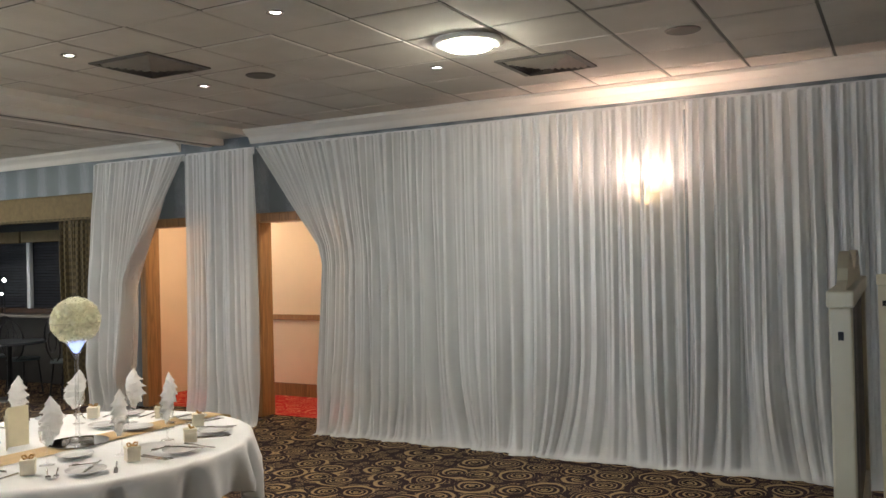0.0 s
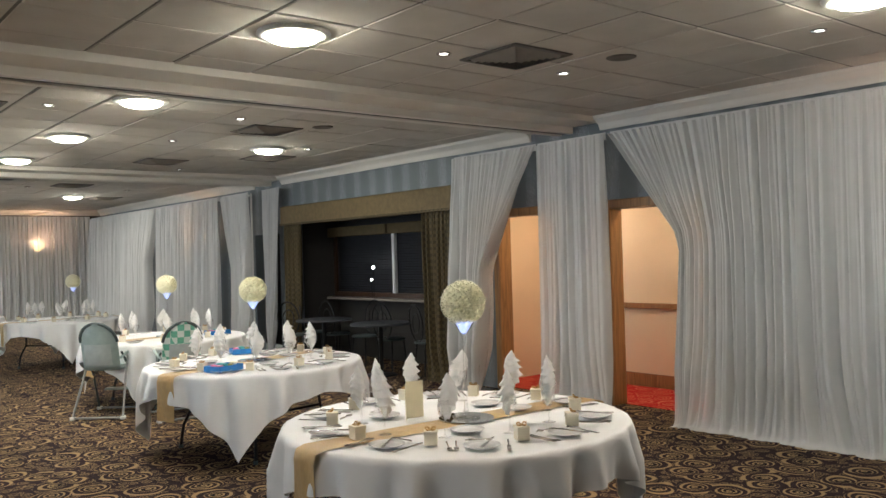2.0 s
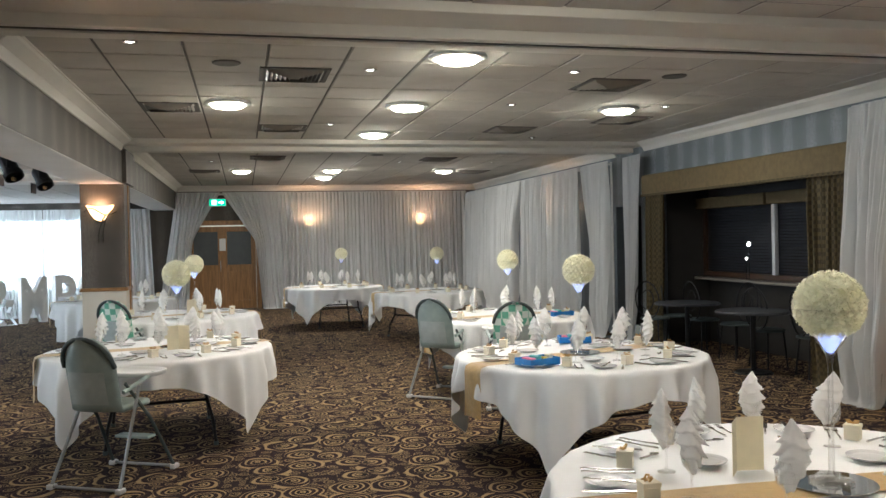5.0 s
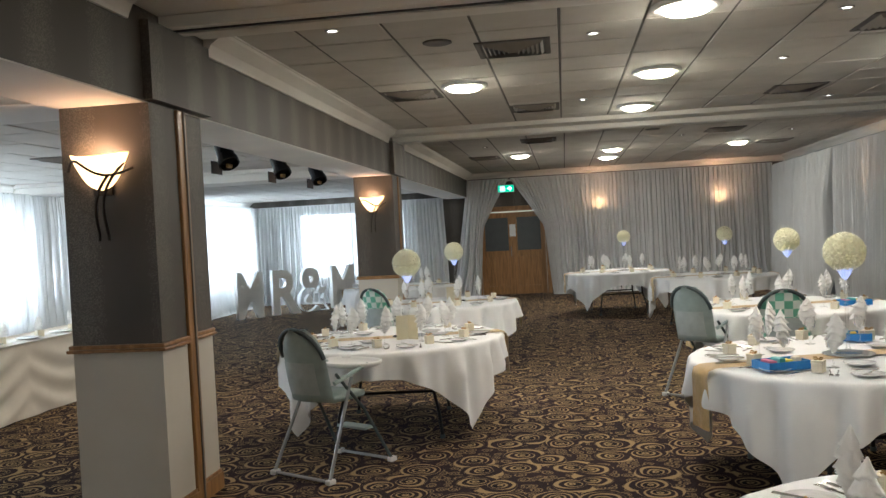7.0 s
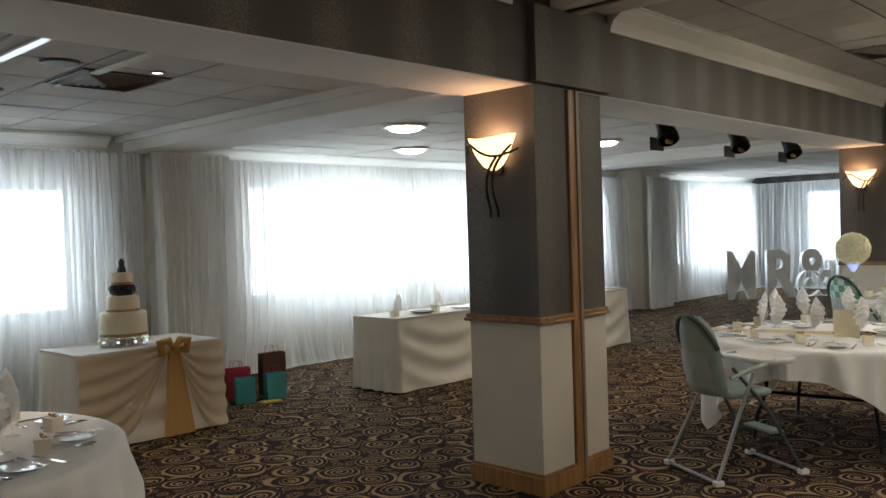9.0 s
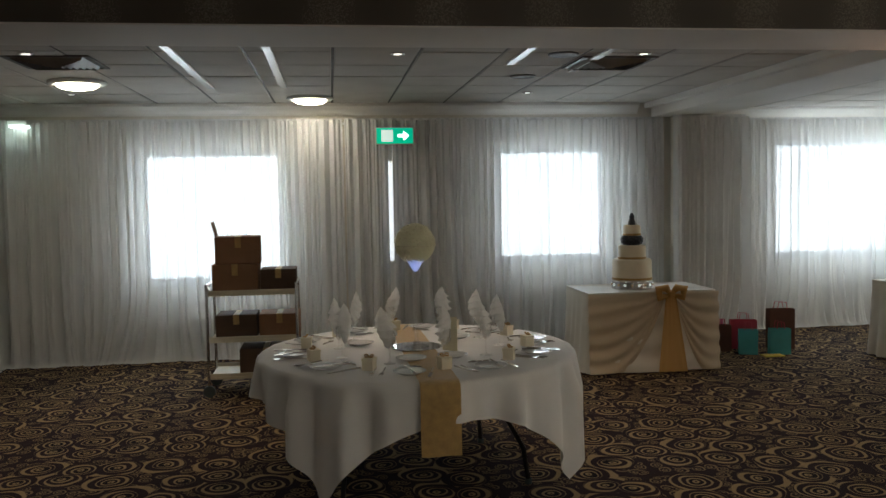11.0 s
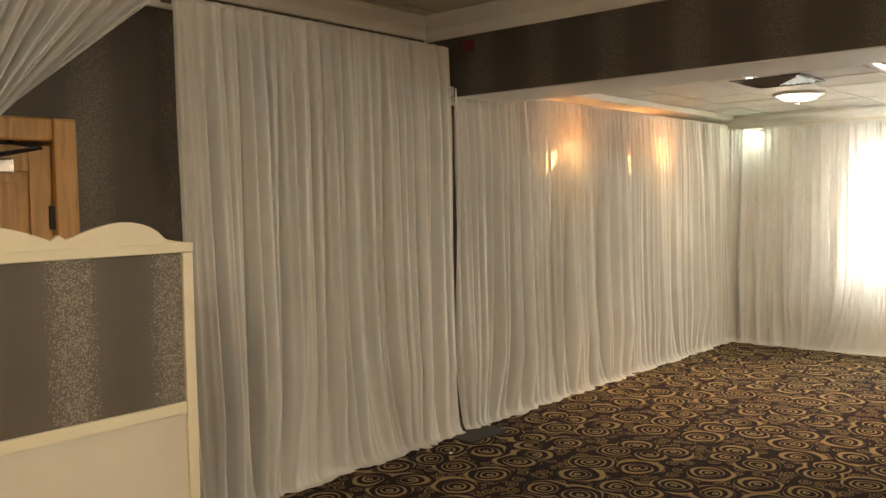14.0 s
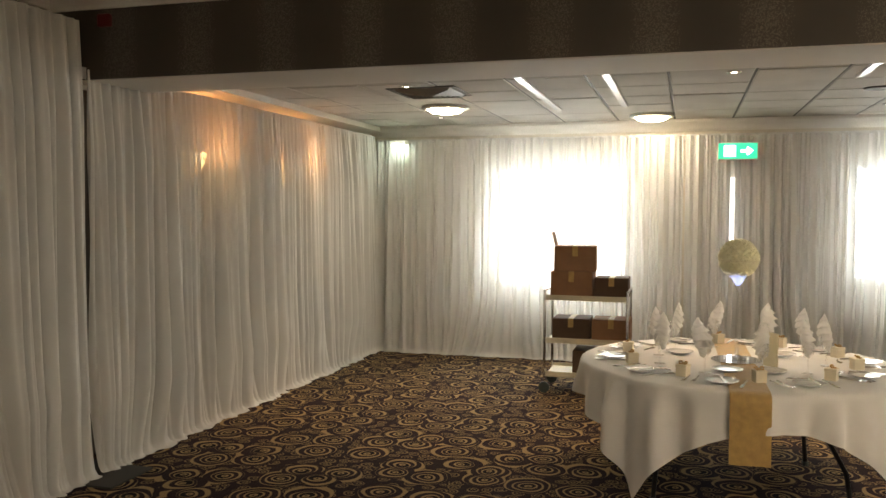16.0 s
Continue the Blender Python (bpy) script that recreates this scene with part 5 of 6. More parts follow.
# centrepiece: tall martini vase, lit from inside, with a ball of ivory roses
centre0 = thing("centrepiece", pose(0, 0, 0), "tall lit martini vase topped with a ball of ivory roses", "centrepiece", "table centrepieces")
part("vase", lathe(bmesh.new(), [(0.0, 0.002), (0.075, 0.002), (0.075, 0.008), (0.02, 0.018), (0.011, 0.04), (0.009, 0.2), (0.009, 0.41), (0.014, 0.44), (0.06, 0.515), (0.118, 0.605), (0.114, 0.607), (0.055, 0.52), (0.008, 0.45), (0.0, 0.445)], 30), M_GLASS, centre0, "clear glass vase", smooth=True)
part("led_light", lathe(bmesh.new(), [(0.0, 0.45), (0.012, 0.452), (0.036, 0.492), (0.052, 0.517), (0.0, 0.525)], 18), M_LED, centre0, "blue-white glowing insert")


def rose_ball(r, count, seed):
    rnd = random.Random(seed)
    v, f = [], []
    core = r * 0.86
    for j in range(9):
        for i in range(16):
            th, p = math.pi * j / 8, 2 * math.pi * i / 16
            v.append((core * math.sin(th) * math.cos(p), core * math.sin(th) * math.sin(p), core * math.cos(th)))
    for j in range(8):
        for i in range(16):
            f.append((j * 16 + i, j * 16 + (i + 1) % 16, (j + 1) * 16 + (i + 1) % 16, (j + 1) * 16 + i))
    for k in range(count):
        z = 1 - 2 * (k + 0.5) / count
        a = k * 2.39996
        s = math.sqrt(1 - z * z)
        d = Vector((s * math.cos(a), s * math.sin(a), z))
        q = d.to_track_quat("Z", "Y") @ Euler((0, 0, rnd.uniform(0, 6.28))).to_quaternion()
        size = r * 0.2 * rnd.uniform(0.85, 1.15)
        for ring, (rad, lift, petals) in enumerate(((1.0, 0.02, 5), (0.66, 0.25, 4), (0.34, 0.38, 3))):
            for p in range(petals):
                b0 = 2 * math.pi * p / petals + ring * 0.6
                base = len(v)
                for (pr, pa, ph) in ((0.15, 0, 0.0), (0.75, -0.62, 0.3), (0.95, -0.3, 0.62), (1.05, 0.0, 0.66), (0.95, 0.3, 0.62), (0.75, 0.62, 0.3)):
                    loc = Vector((rad * size * pr * math.cos(b0 + pa), rad * size * pr * math.sin(b0 + pa), size * (lift + ph * 0.55 + rnd.uniform(-0.05, 0.05))))
                    v.append(tuple(d * core + q @ loc))
                f.append((base, base + 1, base + 2, base + 3))
                f.append((base, base + 3, base + 4, base + 5))
    return v, f


ball = sheet("rose_ball", *rose_ball(0.122, 170, 2), M_ROSE, centre0, "ball of small ivory roses", smooth=False)
ball.location = (0, 0, 0.615)
mirror0 = small("mirror_plate", lathe(bmesh.new(), [(0.0, 0.0), (0.148, 0.0), (0.15, 0.003), (0.148, 0.006), (0.0, 0.006)], 40), M_MIRROR, "round mirror plate under the vase", "mirror", "mirror plates", False)


def runner_at(m, length=2.62, width=0.2):
    v, f = [], []
    n = 60
    for i in range(n + 1):
        s = -length / 2 + length * i / n
        for t in (-0.5, -0.25, 0.0, 0.25, 0.5):
            e = abs(s) - (RAD + 0.036)
            if e <= 0:
                v.append((s, t * width, TOPZ + 0.0125 + 0.0008 * math.sin(13 * s)))
            else:
                x = math.copysign(RAD + 0.05 + 0.006 * math.sin(7 * t + 9 * e) + 0.02 * min(1, e / 0.05), s)
                v.append((x, t * width, TOPZ + 0.0125 - e))
    for i in range(n):
        for t in range(4):
            k = i * 5 + t
            f.append((k, k + 1, k + 6, k + 5))
    ob = sheet("table_runner", v, f, M_HESSIAN)
    ob.matrix_world = m
    return tagged(ob, "gold woven runner laid across a white tablecloth", "runner", "gold table runners")


TABLES = [(1.06, 1.63, -38, -2, 2), (1.55, 4.95, -35, 18, 2), (-3.42, 0.95, -36, 1, 2), (-1.62, 6.6, -40, 12, 2), (-1.68, 10.0, -40, 12, 1), (1.98, 8.13, -38, 12, 1),
          (0.8, 15.4, -38, 8, 1), (2.15, 13.1, -98, 8, 1), (-2.95, 13.6, -38, 8, 1)]
RZ = TOPZ + 0.0085
table0 = None
cloths = []
for n, (tx, ty, ca, ra, detail) in enumerate(TABLES):
    if table0 is None:
        table0 = round_table(pose(tx, ty, 0, 0, 0, ca + 20))
    else:
        copy_thing(table0, pose(tx, ty, 0, 0, 0, ca + 135))
    cv, cf = cloth_mesh(n + 1)
    c = sheet("tablecloth", cv, cf, M_LINEN)
    c.matrix_world = pose(tx, ty, 0, 0, 0, ca + 45)
    tagged(c, "white square tablecloth with hanging corners over a round table", "tablecloth", "white tablecloths")
    runner_at(pose(tx, ty - (0.09 if n == 0 else 0), 0, 0, 0, ra))
    mx, my = tx + (0.01, 0, 0, 0.15, 0.17, 0.03, 0.15, 0.18, 0)[n], ty - (0.08 if n == 0 else 0)
    copy_thing(mirror0, pose(mx, my, RZ + 0.0065))
    copy_thing(centre0, pose(mx, my, RZ + 0.0128, 0, 0, 40 * n))
    rnd = random.Random(40 + n)
    seats = 10 if detail == 2 else 8
    for k in range(seats):
        a = 2 * math.pi * (k + 0.5) / seats + radians(ra)

        def put(ob, r, side, turn=0.0, z=RZ):
            r += rnd.uniform(-0.012, 0.012)
            side += rnd.uniform(-0.012, 0.012)
            x, y = tx + r * math.cos(a) - side * math.sin(a), ty + r * math.sin(a) + side * math.cos(a)
            return copy_thing(ob, pose(x, y, z, 0, 0, math.degrees(a) + 90 + turn + rnd.uniform(-7, 7)))

        lift = RZ + 0.0055
        put(plate0, 0.735, 0.10, z=lift)
        g = (0.50 + rnd.uniform(-0.03, 0.03), -0.06)
        state = rnd.getstate()
        put(glass0, *g, z=lift)
        rnd.setstate(state)
        put(napkins[k % 4], *g, turn=rnd.choice((-30, 0, 25)), z=lift)
        put(box0, 0.66, -0.13, rnd.uniform(-25, 25), z=lift)
        put(knife0, 0.735, 0.12, 200 if k % 2 else 165, z=lift + 0.016)
        if detail == 2:
            put(fork0, 0.73, -0.035, 180, z=lift)
            put(fork0, 0.735, -0.07, 182, z=lift)
            put(knife0, 0.73, 0.215, 178, z=lift)
            put(spoon0, 0.59, 0.06, 90, z=lift)
            if k % 3 == 0:
                put(plate0, 0.38, 0.05, z=lift)
for ob in (plate0, glass0, *napkins, knife0, fork0, spoon0, mirror0, box0, centre0):
    for o in (*ob.children_recursive, ob):
        bpy.data.objects.remove(o)


def menu_card(x, y, z, rz):
    bm = bmesh.new()
    for s in (-1, 1):
        a, b = Vector((0.0, 0.0, 0)), Vector((s * 0.09, 0.05, 0))
        q = [bm.verts.new(p) for p in (a, b, b + Vector((0, 0, 0.2)), a + Vector((0, 0, 0.2)))]
        bm.faces.new(q)
    bmesh.ops.solidify(bm, geom=bm.faces[:], thickness=0.002)
    root = thing("menu_card", pose(x, y, z, 0, 0, rz), "standing folded ivory menu card with small grey print", "menu card", "menu cards")
    part("card", bm, M_IVORYCARD, root)
    for k in range(6):
        w = 0.03 + 0.02 * ((k * 7) % 3) / 2
        bm = boxes(((0.045 - w / 2, -0.0035, 0.05 + 0.022 * k), (0.045 + w / 2, -0.002, 0.056 + 0.022 * k)))
        bmesh.ops.rotate(bm, verts=bm.verts, cent=(0, 0, 0), matrix=Matrix.Rotation(math.atan2(0.05, 0.09), 3, "Z"))
        part("print_line", bm, M_GRID, root)


menu_card(0.86, 1.8, RZ + 0.003, 200)
menu_card(-3.24, 1.17, RZ + 0.003, 200)
menu_card(-1.45, 6.42, RZ + 0.003, 180)
menu_card(-1.5, 9.8, RZ + 0.003, 180)


def activity_box(x, y, rz):
    """Open blue card tray with bits and pieces in it."""
    root = thing("activity_box", pose(x, y, RZ + 0.007, 0, 0, rz), "blue card tray of children's crayons and toys", "activity box", "blue activity boxes")
    part("tray", boxes(((-0.13, -0.09, 0.0), (0.13, 0.09, 0.006)), ((-0.13, -0.09, 0.006), (-0.122, 0.09, 0.05)), ((0.122, -0.09, 0.006), (0.13, 0.09, 0.05)), ((-0.122, -0.09, 0.006), (0.122, -0.082, 0.05)), ((-0.122, 0.082, 0.006), (0.122, 0.09, 0.05)), bevel=0.002), M_BLUE, root)
    for k, m_ in enumerate((M_PINK, M_TEAL, M_YELLOW, M_IVORYCARD)):
        bm = bmesh.new()
        box(bm, (-0.1 + 0.05 * k, -0.06, 0.008), (-0.06 + 0.05 * k, 0.05 - 0.02 * k, 0.055 + 0.012 * (k % 2)), 0.006)
        part("toy", bm, m_, root)


activity_box(1.05, 4.5, 20)
activity_box(1.75, 5.55, -15)
activity_box(2.5, 7.8, 10)


def high_chair(m, cloth, label):
    """Folding high chair facing +y: A-shaped tube legs, padded seat and back, white tray."""
    root = thing("high_chair", m, label, "high chair", "folding high chairs")
    for s in (-1, 1):
        bm = bmesh.new()
        tube(bm, [(s * 0.27, -0.02, 0.02), (s * 0.23, 0.18, 0.42), (s * 0.21, 0.3, 0.66)], 0.012)
        leg = part("rear_leg", bm, M_CHAIRLEG, root)
        part("foot_cap", boxes(((s * 0.27 - 0.022, -0.045, 0.001), (s * 0.27 + 0.022, 0.02, 0.035)), bevel=0.008), M_WHITEPLASTIC, leg)
        bm = bmesh.new()
        tube(bm, [(s * 0.26, 0.62, 0.02), (s * 0.22, 0.4, 0.42), (s * 0.2, 0.16, 0.7)], 0.012)
        leg = part("front_leg", bm, M_DARKPAD, root)
        part("foot_cap", boxes(((s * 0.26 - 0.022, 0.59, 0.001), (s * 0.26 + 0.022, 0.655, 0.035)), bevel=0.008), M_WHITEPLASTIC, leg)
        bm = bmesh.new()
        tube(bm, [(s * 0.2, 0.14, 0.64), (s * 0.22, 0.34, 0.7), (s * 0.2, 0.48, 0.72)], 0.016)
        part("armrest", bm, M_GREYPAD, root)
    bm = bmesh.new()
    tube(bm, [(-0.27, -0.02, 0.02), (0.27, -0.02, 0.02)], 0.011)
    part("rear_bar", bm, M_CHAIRLEG, root)
    bm = bmesh.new()
    tube(bm, [(-0.26, 0.62, 0.02), (0.26, 0.62, 0.02)], 0.011)
    part("front_bar", bm, M_CHAIRLEG, root)
    part("seat", boxes(((-0.19, 0.14, 0.5), (0.19, 0.46, 0.55)), bevel=0.02), M_GREYPAD, root, smooth=True)
    v, f = [], []
    n, m_ = 14, 10
    for side in (0, 1):
        for j in range(m_ + 1):
            t = j / m_
            half = 0.2 * (1 if t < 0.6 else math.sqrt(max(0.02, 1 - ((t - 0.6) / 0.42) ** 2)))
            for i in range(n + 1):
                u = -1 + 2 * i / n
                v.append((u * half, 0.13 - 0.1 * t - 0.05 * (1 - u * u) - 0.035 * side * (1 - 0.8 * abs(u) ** 4), 0.52 + 0.5 * t))
    c = (n + 1) * (m_ + 1)
    for side in (0, 1):
        for j in range(m_):
            for i in range(n):
                k = side * c + j * (n + 1) + i
                f.append((k, k + 1, k + n + 2, k + n + 1))
    for j in range(m_):
        for i in (0, n):
            k = j * (n + 1) + i
            f.append((k, k + n + 1, k + n + 1 + c, k + c))
    for i in range(n):
        for j in (0, m_):
            k = j * (n + 1) + i
            f.append((k, k + 1, k + 1 + c, k + c))
    sheet("backrest", v, f, cloth, root)
    bm = bmesh.new()
    tube(bm, [(0.2 * math.cos(math.pi * k / 12), 0.068 - 0.088 * math.sin(math.pi * k / 12) - 0.012, 0.82 + 0.2 * math.sin(math.pi * k / 12)) for k in range(13)], 0.016)
    part("top_trim", bm, M_DARKPAD, root)
    v, f = [], []
    for j in range(7):
        t = 0.1 + 0.45 * j / 6
        for i in range(9):
            u = -0.72 + 1.44 * i / 8
            v.append((u * 0.2, 0.122 - 0.1 * t - 0.05 * (1 - u * u) - 0.035 * (1 - 0.8 * abs(u) ** 4) - 0.006 * math.sin(math.pi * j / 6), 0.52 + 0.5 * t))
    for j in range(6):
        for i in range(8):
            k = j * 9 + i
            f.append((k, k + 1, k + 10, k + 9))
    sheet("back_pocket", v, f, M_PADLIGHT, root, "pale grey pocket on the back")
    bm = lathe(bmesh.new(), [(0.0, 0.7), (0.9, 0.7), (0.98, 0.712), (1.0, 0.735), (0.96, 0.738), (0.92, 0.722), (0.0, 0.718)], 32)
    for q in bm.verts:
        a = math.atan2(q.co.y, q.co.x)
        k = (abs(math.cos(a)) ** 3 + abs(math.sin(a)) ** 3) ** (-1 / 3)
        q.co.x, q.co.y = q.co.x * 0.25 * k, 0.5 + q.co.y * 0.17 * k
    part("tray", bm, M_WHITEPLASTIC, root, "white plastic tray", smooth=True)
    part("footrest", boxes(((-0.14, 0.48, 0.24), (0.14, 0.58, 0.26)), bevel=0.006), M_GREYPAD, root)


high_chair(pose(-1.96, 5.04, 0, 0, 0, -29), M_GREYPAD, "folding high chair with grey padding and a white tray")
high_chair(pose(0.95, 7.4, 0, 0, 0, -41), M_GREYPAD, "folding high chair with grey padding and a white tray")
high_chair(pose(1.6, 6.65, 0, 0, 0, -8), M_GINGHAM, "folding high chair with green gingham back")
high_chair(pose(-2.35, 9.0, 0, 0, 0, -25), M_GINGHAM, "folding high chair with green gingham back")

# ---- rectangular tables ----


def draped_table(name, x0, x1, y0, y1, label, swags, seed):
    """A long table whose cloth reaches the floor on all sides, swagged at the front (+x)."""
    root = thing(name, pose(0, 0, 0), label, "table")
    part("tabletop", boxes(((x0, y0, 0.715), (x1, y1, 0.74)), bevel=0.004), M_TABLETOP, root)
    for x in (x0 + 0.08, x1 - 0.08):
        for y in (y0 + 0.12, y1 - 0.12):
            bm = bmesh.new()
            tube(bm, [(x, y, 0.001), (x, y, 0.715)], 0.014)
            part("leg", bm, M_BLACKMETAL, root)
    rnd = random.Random(seed)
    ph = [rnd.uniform(0, 6) for _ in range(4)]
    v, f = [], []
    corners = [(x1, y0), (x1, y1), (x0, y1), (x0, y0)]
    loop = []
    for (ax, ay), (bx, by) in zip(corners, corners[1:] + corners[:1]):
        n = max(8, int(math.hypot(bx - ax, by - ay) / 0.02))
        for k in range(n):
            t = k / n
            nx, ny = (by - ay), -(bx - ax)
            ln = math.hypot(nx, ny)
            loop.append((ax + (bx - ax) * t, ay + (by - ay) * t, nx / ln, ny / ln))
    m_ = 22
    L = len(loop)
    v.append(((x0 + x1) / 2, (y0 + y1) / 2, 0.749))
    for j in range(m_ + 1):
        t = j / m_
        for i, (x, y, nx, ny) in enumerate(loop):
            front = nx > 0.5
            w = 2 * math.pi * i * 0.02 / (0.16 if not front else 0.34)
            o = 0.012 + (0.022 * math.sin(w + ph[0] + 0.6 * math.sin(w * 0.37 + ph[1])) + 0.05) * t ** 1.3
            z = 0.749 - 0.735 * t
            if front and swags:
                p = (y - y0) / (y1 - y0) * swags
                q = p - math.floor(p)
                sag = math.sin(math.pi * q)
                o = 0.015 + 0.035 * t + 0.02 * math.sin(18 * t - 6.0 * sag + ph[2]) * (0.3 + 0.7 * sag) * min(1, 3 * t)
            z = max(0.012, z)
            v.append((x + nx * o, y + ny * o, z))
    for i in range(L):
        f.append((0, 1 + i, 1 + (i + 1) % L))
    for j in range(m_):
        for i in range(L):
            a, b = 1 + j * L + i, 1 + j * L + (i + 1) % L
            f.append((a, b, b + L, a + L))
    cl = sheet("floor_cloth", v, f, M_SATIN)
    return tagged(cl, "ivory floor-length table cloth draped in swags", "tablecloth", "floor-length cloths")


draped_table("top_table", -6.15, -5.5, 5.8, 10.1, "long top table under a swagged ivory cloth", 3, 3)
draped_table("cake_table", -6.5, -5.8, 2.76, 3.96, "cake table under a swagged ivory cloth with a gold sash", 1, 4)

sash = thing("gold_sash", pose(-5.76, 3.5, 0), "gold satin sash tied in a bow over the cake table cloth", "sash")
v, f = [], []
for j in range(21):
    t = j / 20
    for i in range(9):
        u = -1 + 2 * i / 8
        v.append((0.06 + 0.06 * t + 0.014 * math.sin(u * 14 + t * 2), u * (0.04 + 0.1 * t), 0.73 - 0.7 * t))
for j in range(20):
    for i in range(8):
        k = j * 9 + i
        f.append((k, k + 1, k + 10, k + 9))
sheet("tail", v, f, M_SASH, sash)
for s in (-1, 1):
    bm = bmesh.new()
    tube(bm, [(0.06, 0, 0.73), (0.08, s * 0.05, 0.79), (0.07, s * 0.12, 0.78), (0.07, s * 0.11, 0.7), (0.06, 0, 0.72)], [0.015, 0.035, 0.04, 0.035, 0.015], 10)
    part("loop", bm, M_SASH, sash, smooth=True)
bm = bmesh.new()
box(bm, (0.04, -0.03, 0.7), (0.1, 0.03, 0.76), 0.015)
part("knot", bm, M_SASH, sash)

cake = thing("wedding_cake", pose(-6.1, 3.28, 0.75), "ivory tiered wedding cake on a jewelled stand with a dark topper", "cake")
part("stand", lathe(bmesh.new(), [(0.0, 0.0), (0.19, 0.0), (0.195, 0.012), (0.185, 0.07), (0.195, 0.085), (0.0, 0.085)], 32), M_STEEL, cake, "mirrored stand")
for k in range(18):
    a = 2 * math.pi * k / 18
    part("stand_light", boxes(((0.19 * math.cos(a) - 0.008, 0.19 * math.sin(a) - 0.008, 0.034), (0.19 * math.cos(a) + 0.008, 0.19 * math.sin(a) + 0.008, 0.05))), M_GOLD if k % 2 else M_SIGNWHITE, cake)
for r, z0, z1 in ((0.183, 0.086, 0.28), (0.128, 0.28, 0.41), (0.08, 0.5, 0.6)):
    part("tier", lathe(bmesh.new(), [(0.0, z0), (r, z0), (r + 0.003, z0 + 0.01), (r, z1 - 0.015), (r - 0.012, z1), (0.0, z1)], 36), M_ICING, cake, smooth=True)
    part("ribbon", lathe(bmesh.new(), [(r + 0.002, z0 + 0.002), (r + 0.005, z0 + 0.003), (r + 0.005, z0 + 0.02), (r + 0.002, z0 + 0.022)], 36), M_GOLD, cake)
v, f = rose_ball(0.1, 60, 9)
wreath = sheet("flower_wreath", [(x * 1.08, y * 1.08, z * 0.7 + 0.46) for x, y, z in v], f, M_TOPPER, cake, "wreath of dark flowers between the tiers", smooth=False)
part("topper", lathe(bmesh.new(), [(0.0, 0.6), (0.036, 0.6), (0.034, 0.63), (0.022, 0.66), (0.026, 0.685), (0.012, 0.71), (0.0, 0.715)], 14), M_TOPPER, cake, "plain dark topper")

# swags of cloth that run from the corners of the cake table to the bow
for side, (yc, yb) in enumerate(((2.74, 3.46), (3.98, 3.54))):
    v, f = [], []
    nu, nv = 36, 60
    for j in range(nv + 1):
        w = j / nv
        for i in range(nu + 1):
            u = i / nu
            depth = 0.7 * math.cos(u * math.pi / 2) ** (0.75 if side == 0 else 1.1) + 0.05
            sag = 0.1 * math.sin(math.pi * u) * w
            o = 0.045 + 0.05 * w * (1 - u) + 0.016 * math.sin(2 * math.pi * (5.5 * w + 0.25 * math.sin(3 * u + side))) * (0.35 + 0.65 * math.sin(math.pi * min(1, 0.25 + u)))
            v.append((-5.8 + o, yc + (yb - yc) * u, max(0.02, 0.742 - w * depth - sag)))
    for j in range(nv):
        for i in range(nu):
            k = j * (nu + 1) + i
            f.append((k, k + 1, k + nu + 2, k + nu + 1))
    tagged(sheet("table_swag", v, f, M_SWAG), "sheer champagne cloth swagged across the cake table front", "swag", "cake table swags")

# things on the top table
for k, y in enumerate((6.1, 6.7, 7.3, 7.9, 8.5, 9.1, 9.7)):
    nv, nf = napkin_mesh(k)
    ob = sheet("napkin", [(a, b, c - 0.098) for a, b, c in nv], nf, M_NAPKIN)
    ob.matrix_world = pose(-5.8, y, 0.7515, 0, 0, 90)
    tagged(ob, "white linen napkin folded to a point on the top table", "napkin", "top table napkins")
    ob = small("side_plate", lathe(bmesh.new(), [(0.0, 0.004), (0.09, 0.004), (0.125, 0.016), (0.126, 0.02), (0.09, 0.01), (0.0, 0.01)], 24), M_CHINA if k else M_TOPPER, "china plate on the top table" if k else "dark tray on the top table", "plate", "top table plates")
    ob.matrix_world = pose(-5.66, y + 0.22, 0.7515)
    ob = small("favour_box", boxes(((-0.035, -0.035, 0), (0.035, 0.035, 0.065)), bevel=0.004), M_IVORYCARD, "small ivory favour box on the top table", "gift box", "top table favours", False)
    ob.matrix_world = pose(-5.68, y - 0.16, 0.7515, 0, 0, 20 * k)

# ---- gift bags ----


def gift_bag(x, y, w, d, h, rz, material, label):
    root = thing("gift_bag", pose(x, y, 0, 0, 0, rz), label, "gift bag", "gift bags")
    bm = bmesh.new()
    lo = [bm.verts.new(p) for p in ((-w, -d, 0.002), (w, -d, 0.002), (w, d, 0.002), (-w, d, 0.002))]
    hi = [bm.verts.new(p) for p in ((-w * 1.02, -d * 0.8, h), (w * 1.02, -d * 0.8, h), (w * 1.02, d * 0.8, h), (-w * 1.02, d * 0.8, h))]
    bm.faces.new(lo[::-1])
    for k in range(4):
        bm.faces.new((lo[k], lo[(k + 1) % 4], hi[(k + 1) % 4], hi[k]))
    bmesh.ops.solidify(bm, geom=bm.faces[:], thickness=0.004)
    part("bag", bm, material, root)
    for s in (-1, 1):
        bm = bmesh.new()
        tube(bm, [(-w * 0.4, s * d * 0.8, h), (-w * 0.3, s * d * 0.8, h + 0.07), (w * 0.3, s * d * 0.8, h + 0.07), (w * 0.4, s * d * 0.8, h)], 0.004, 6)
        part("cord_handle", bm, M_REDBAG, root)


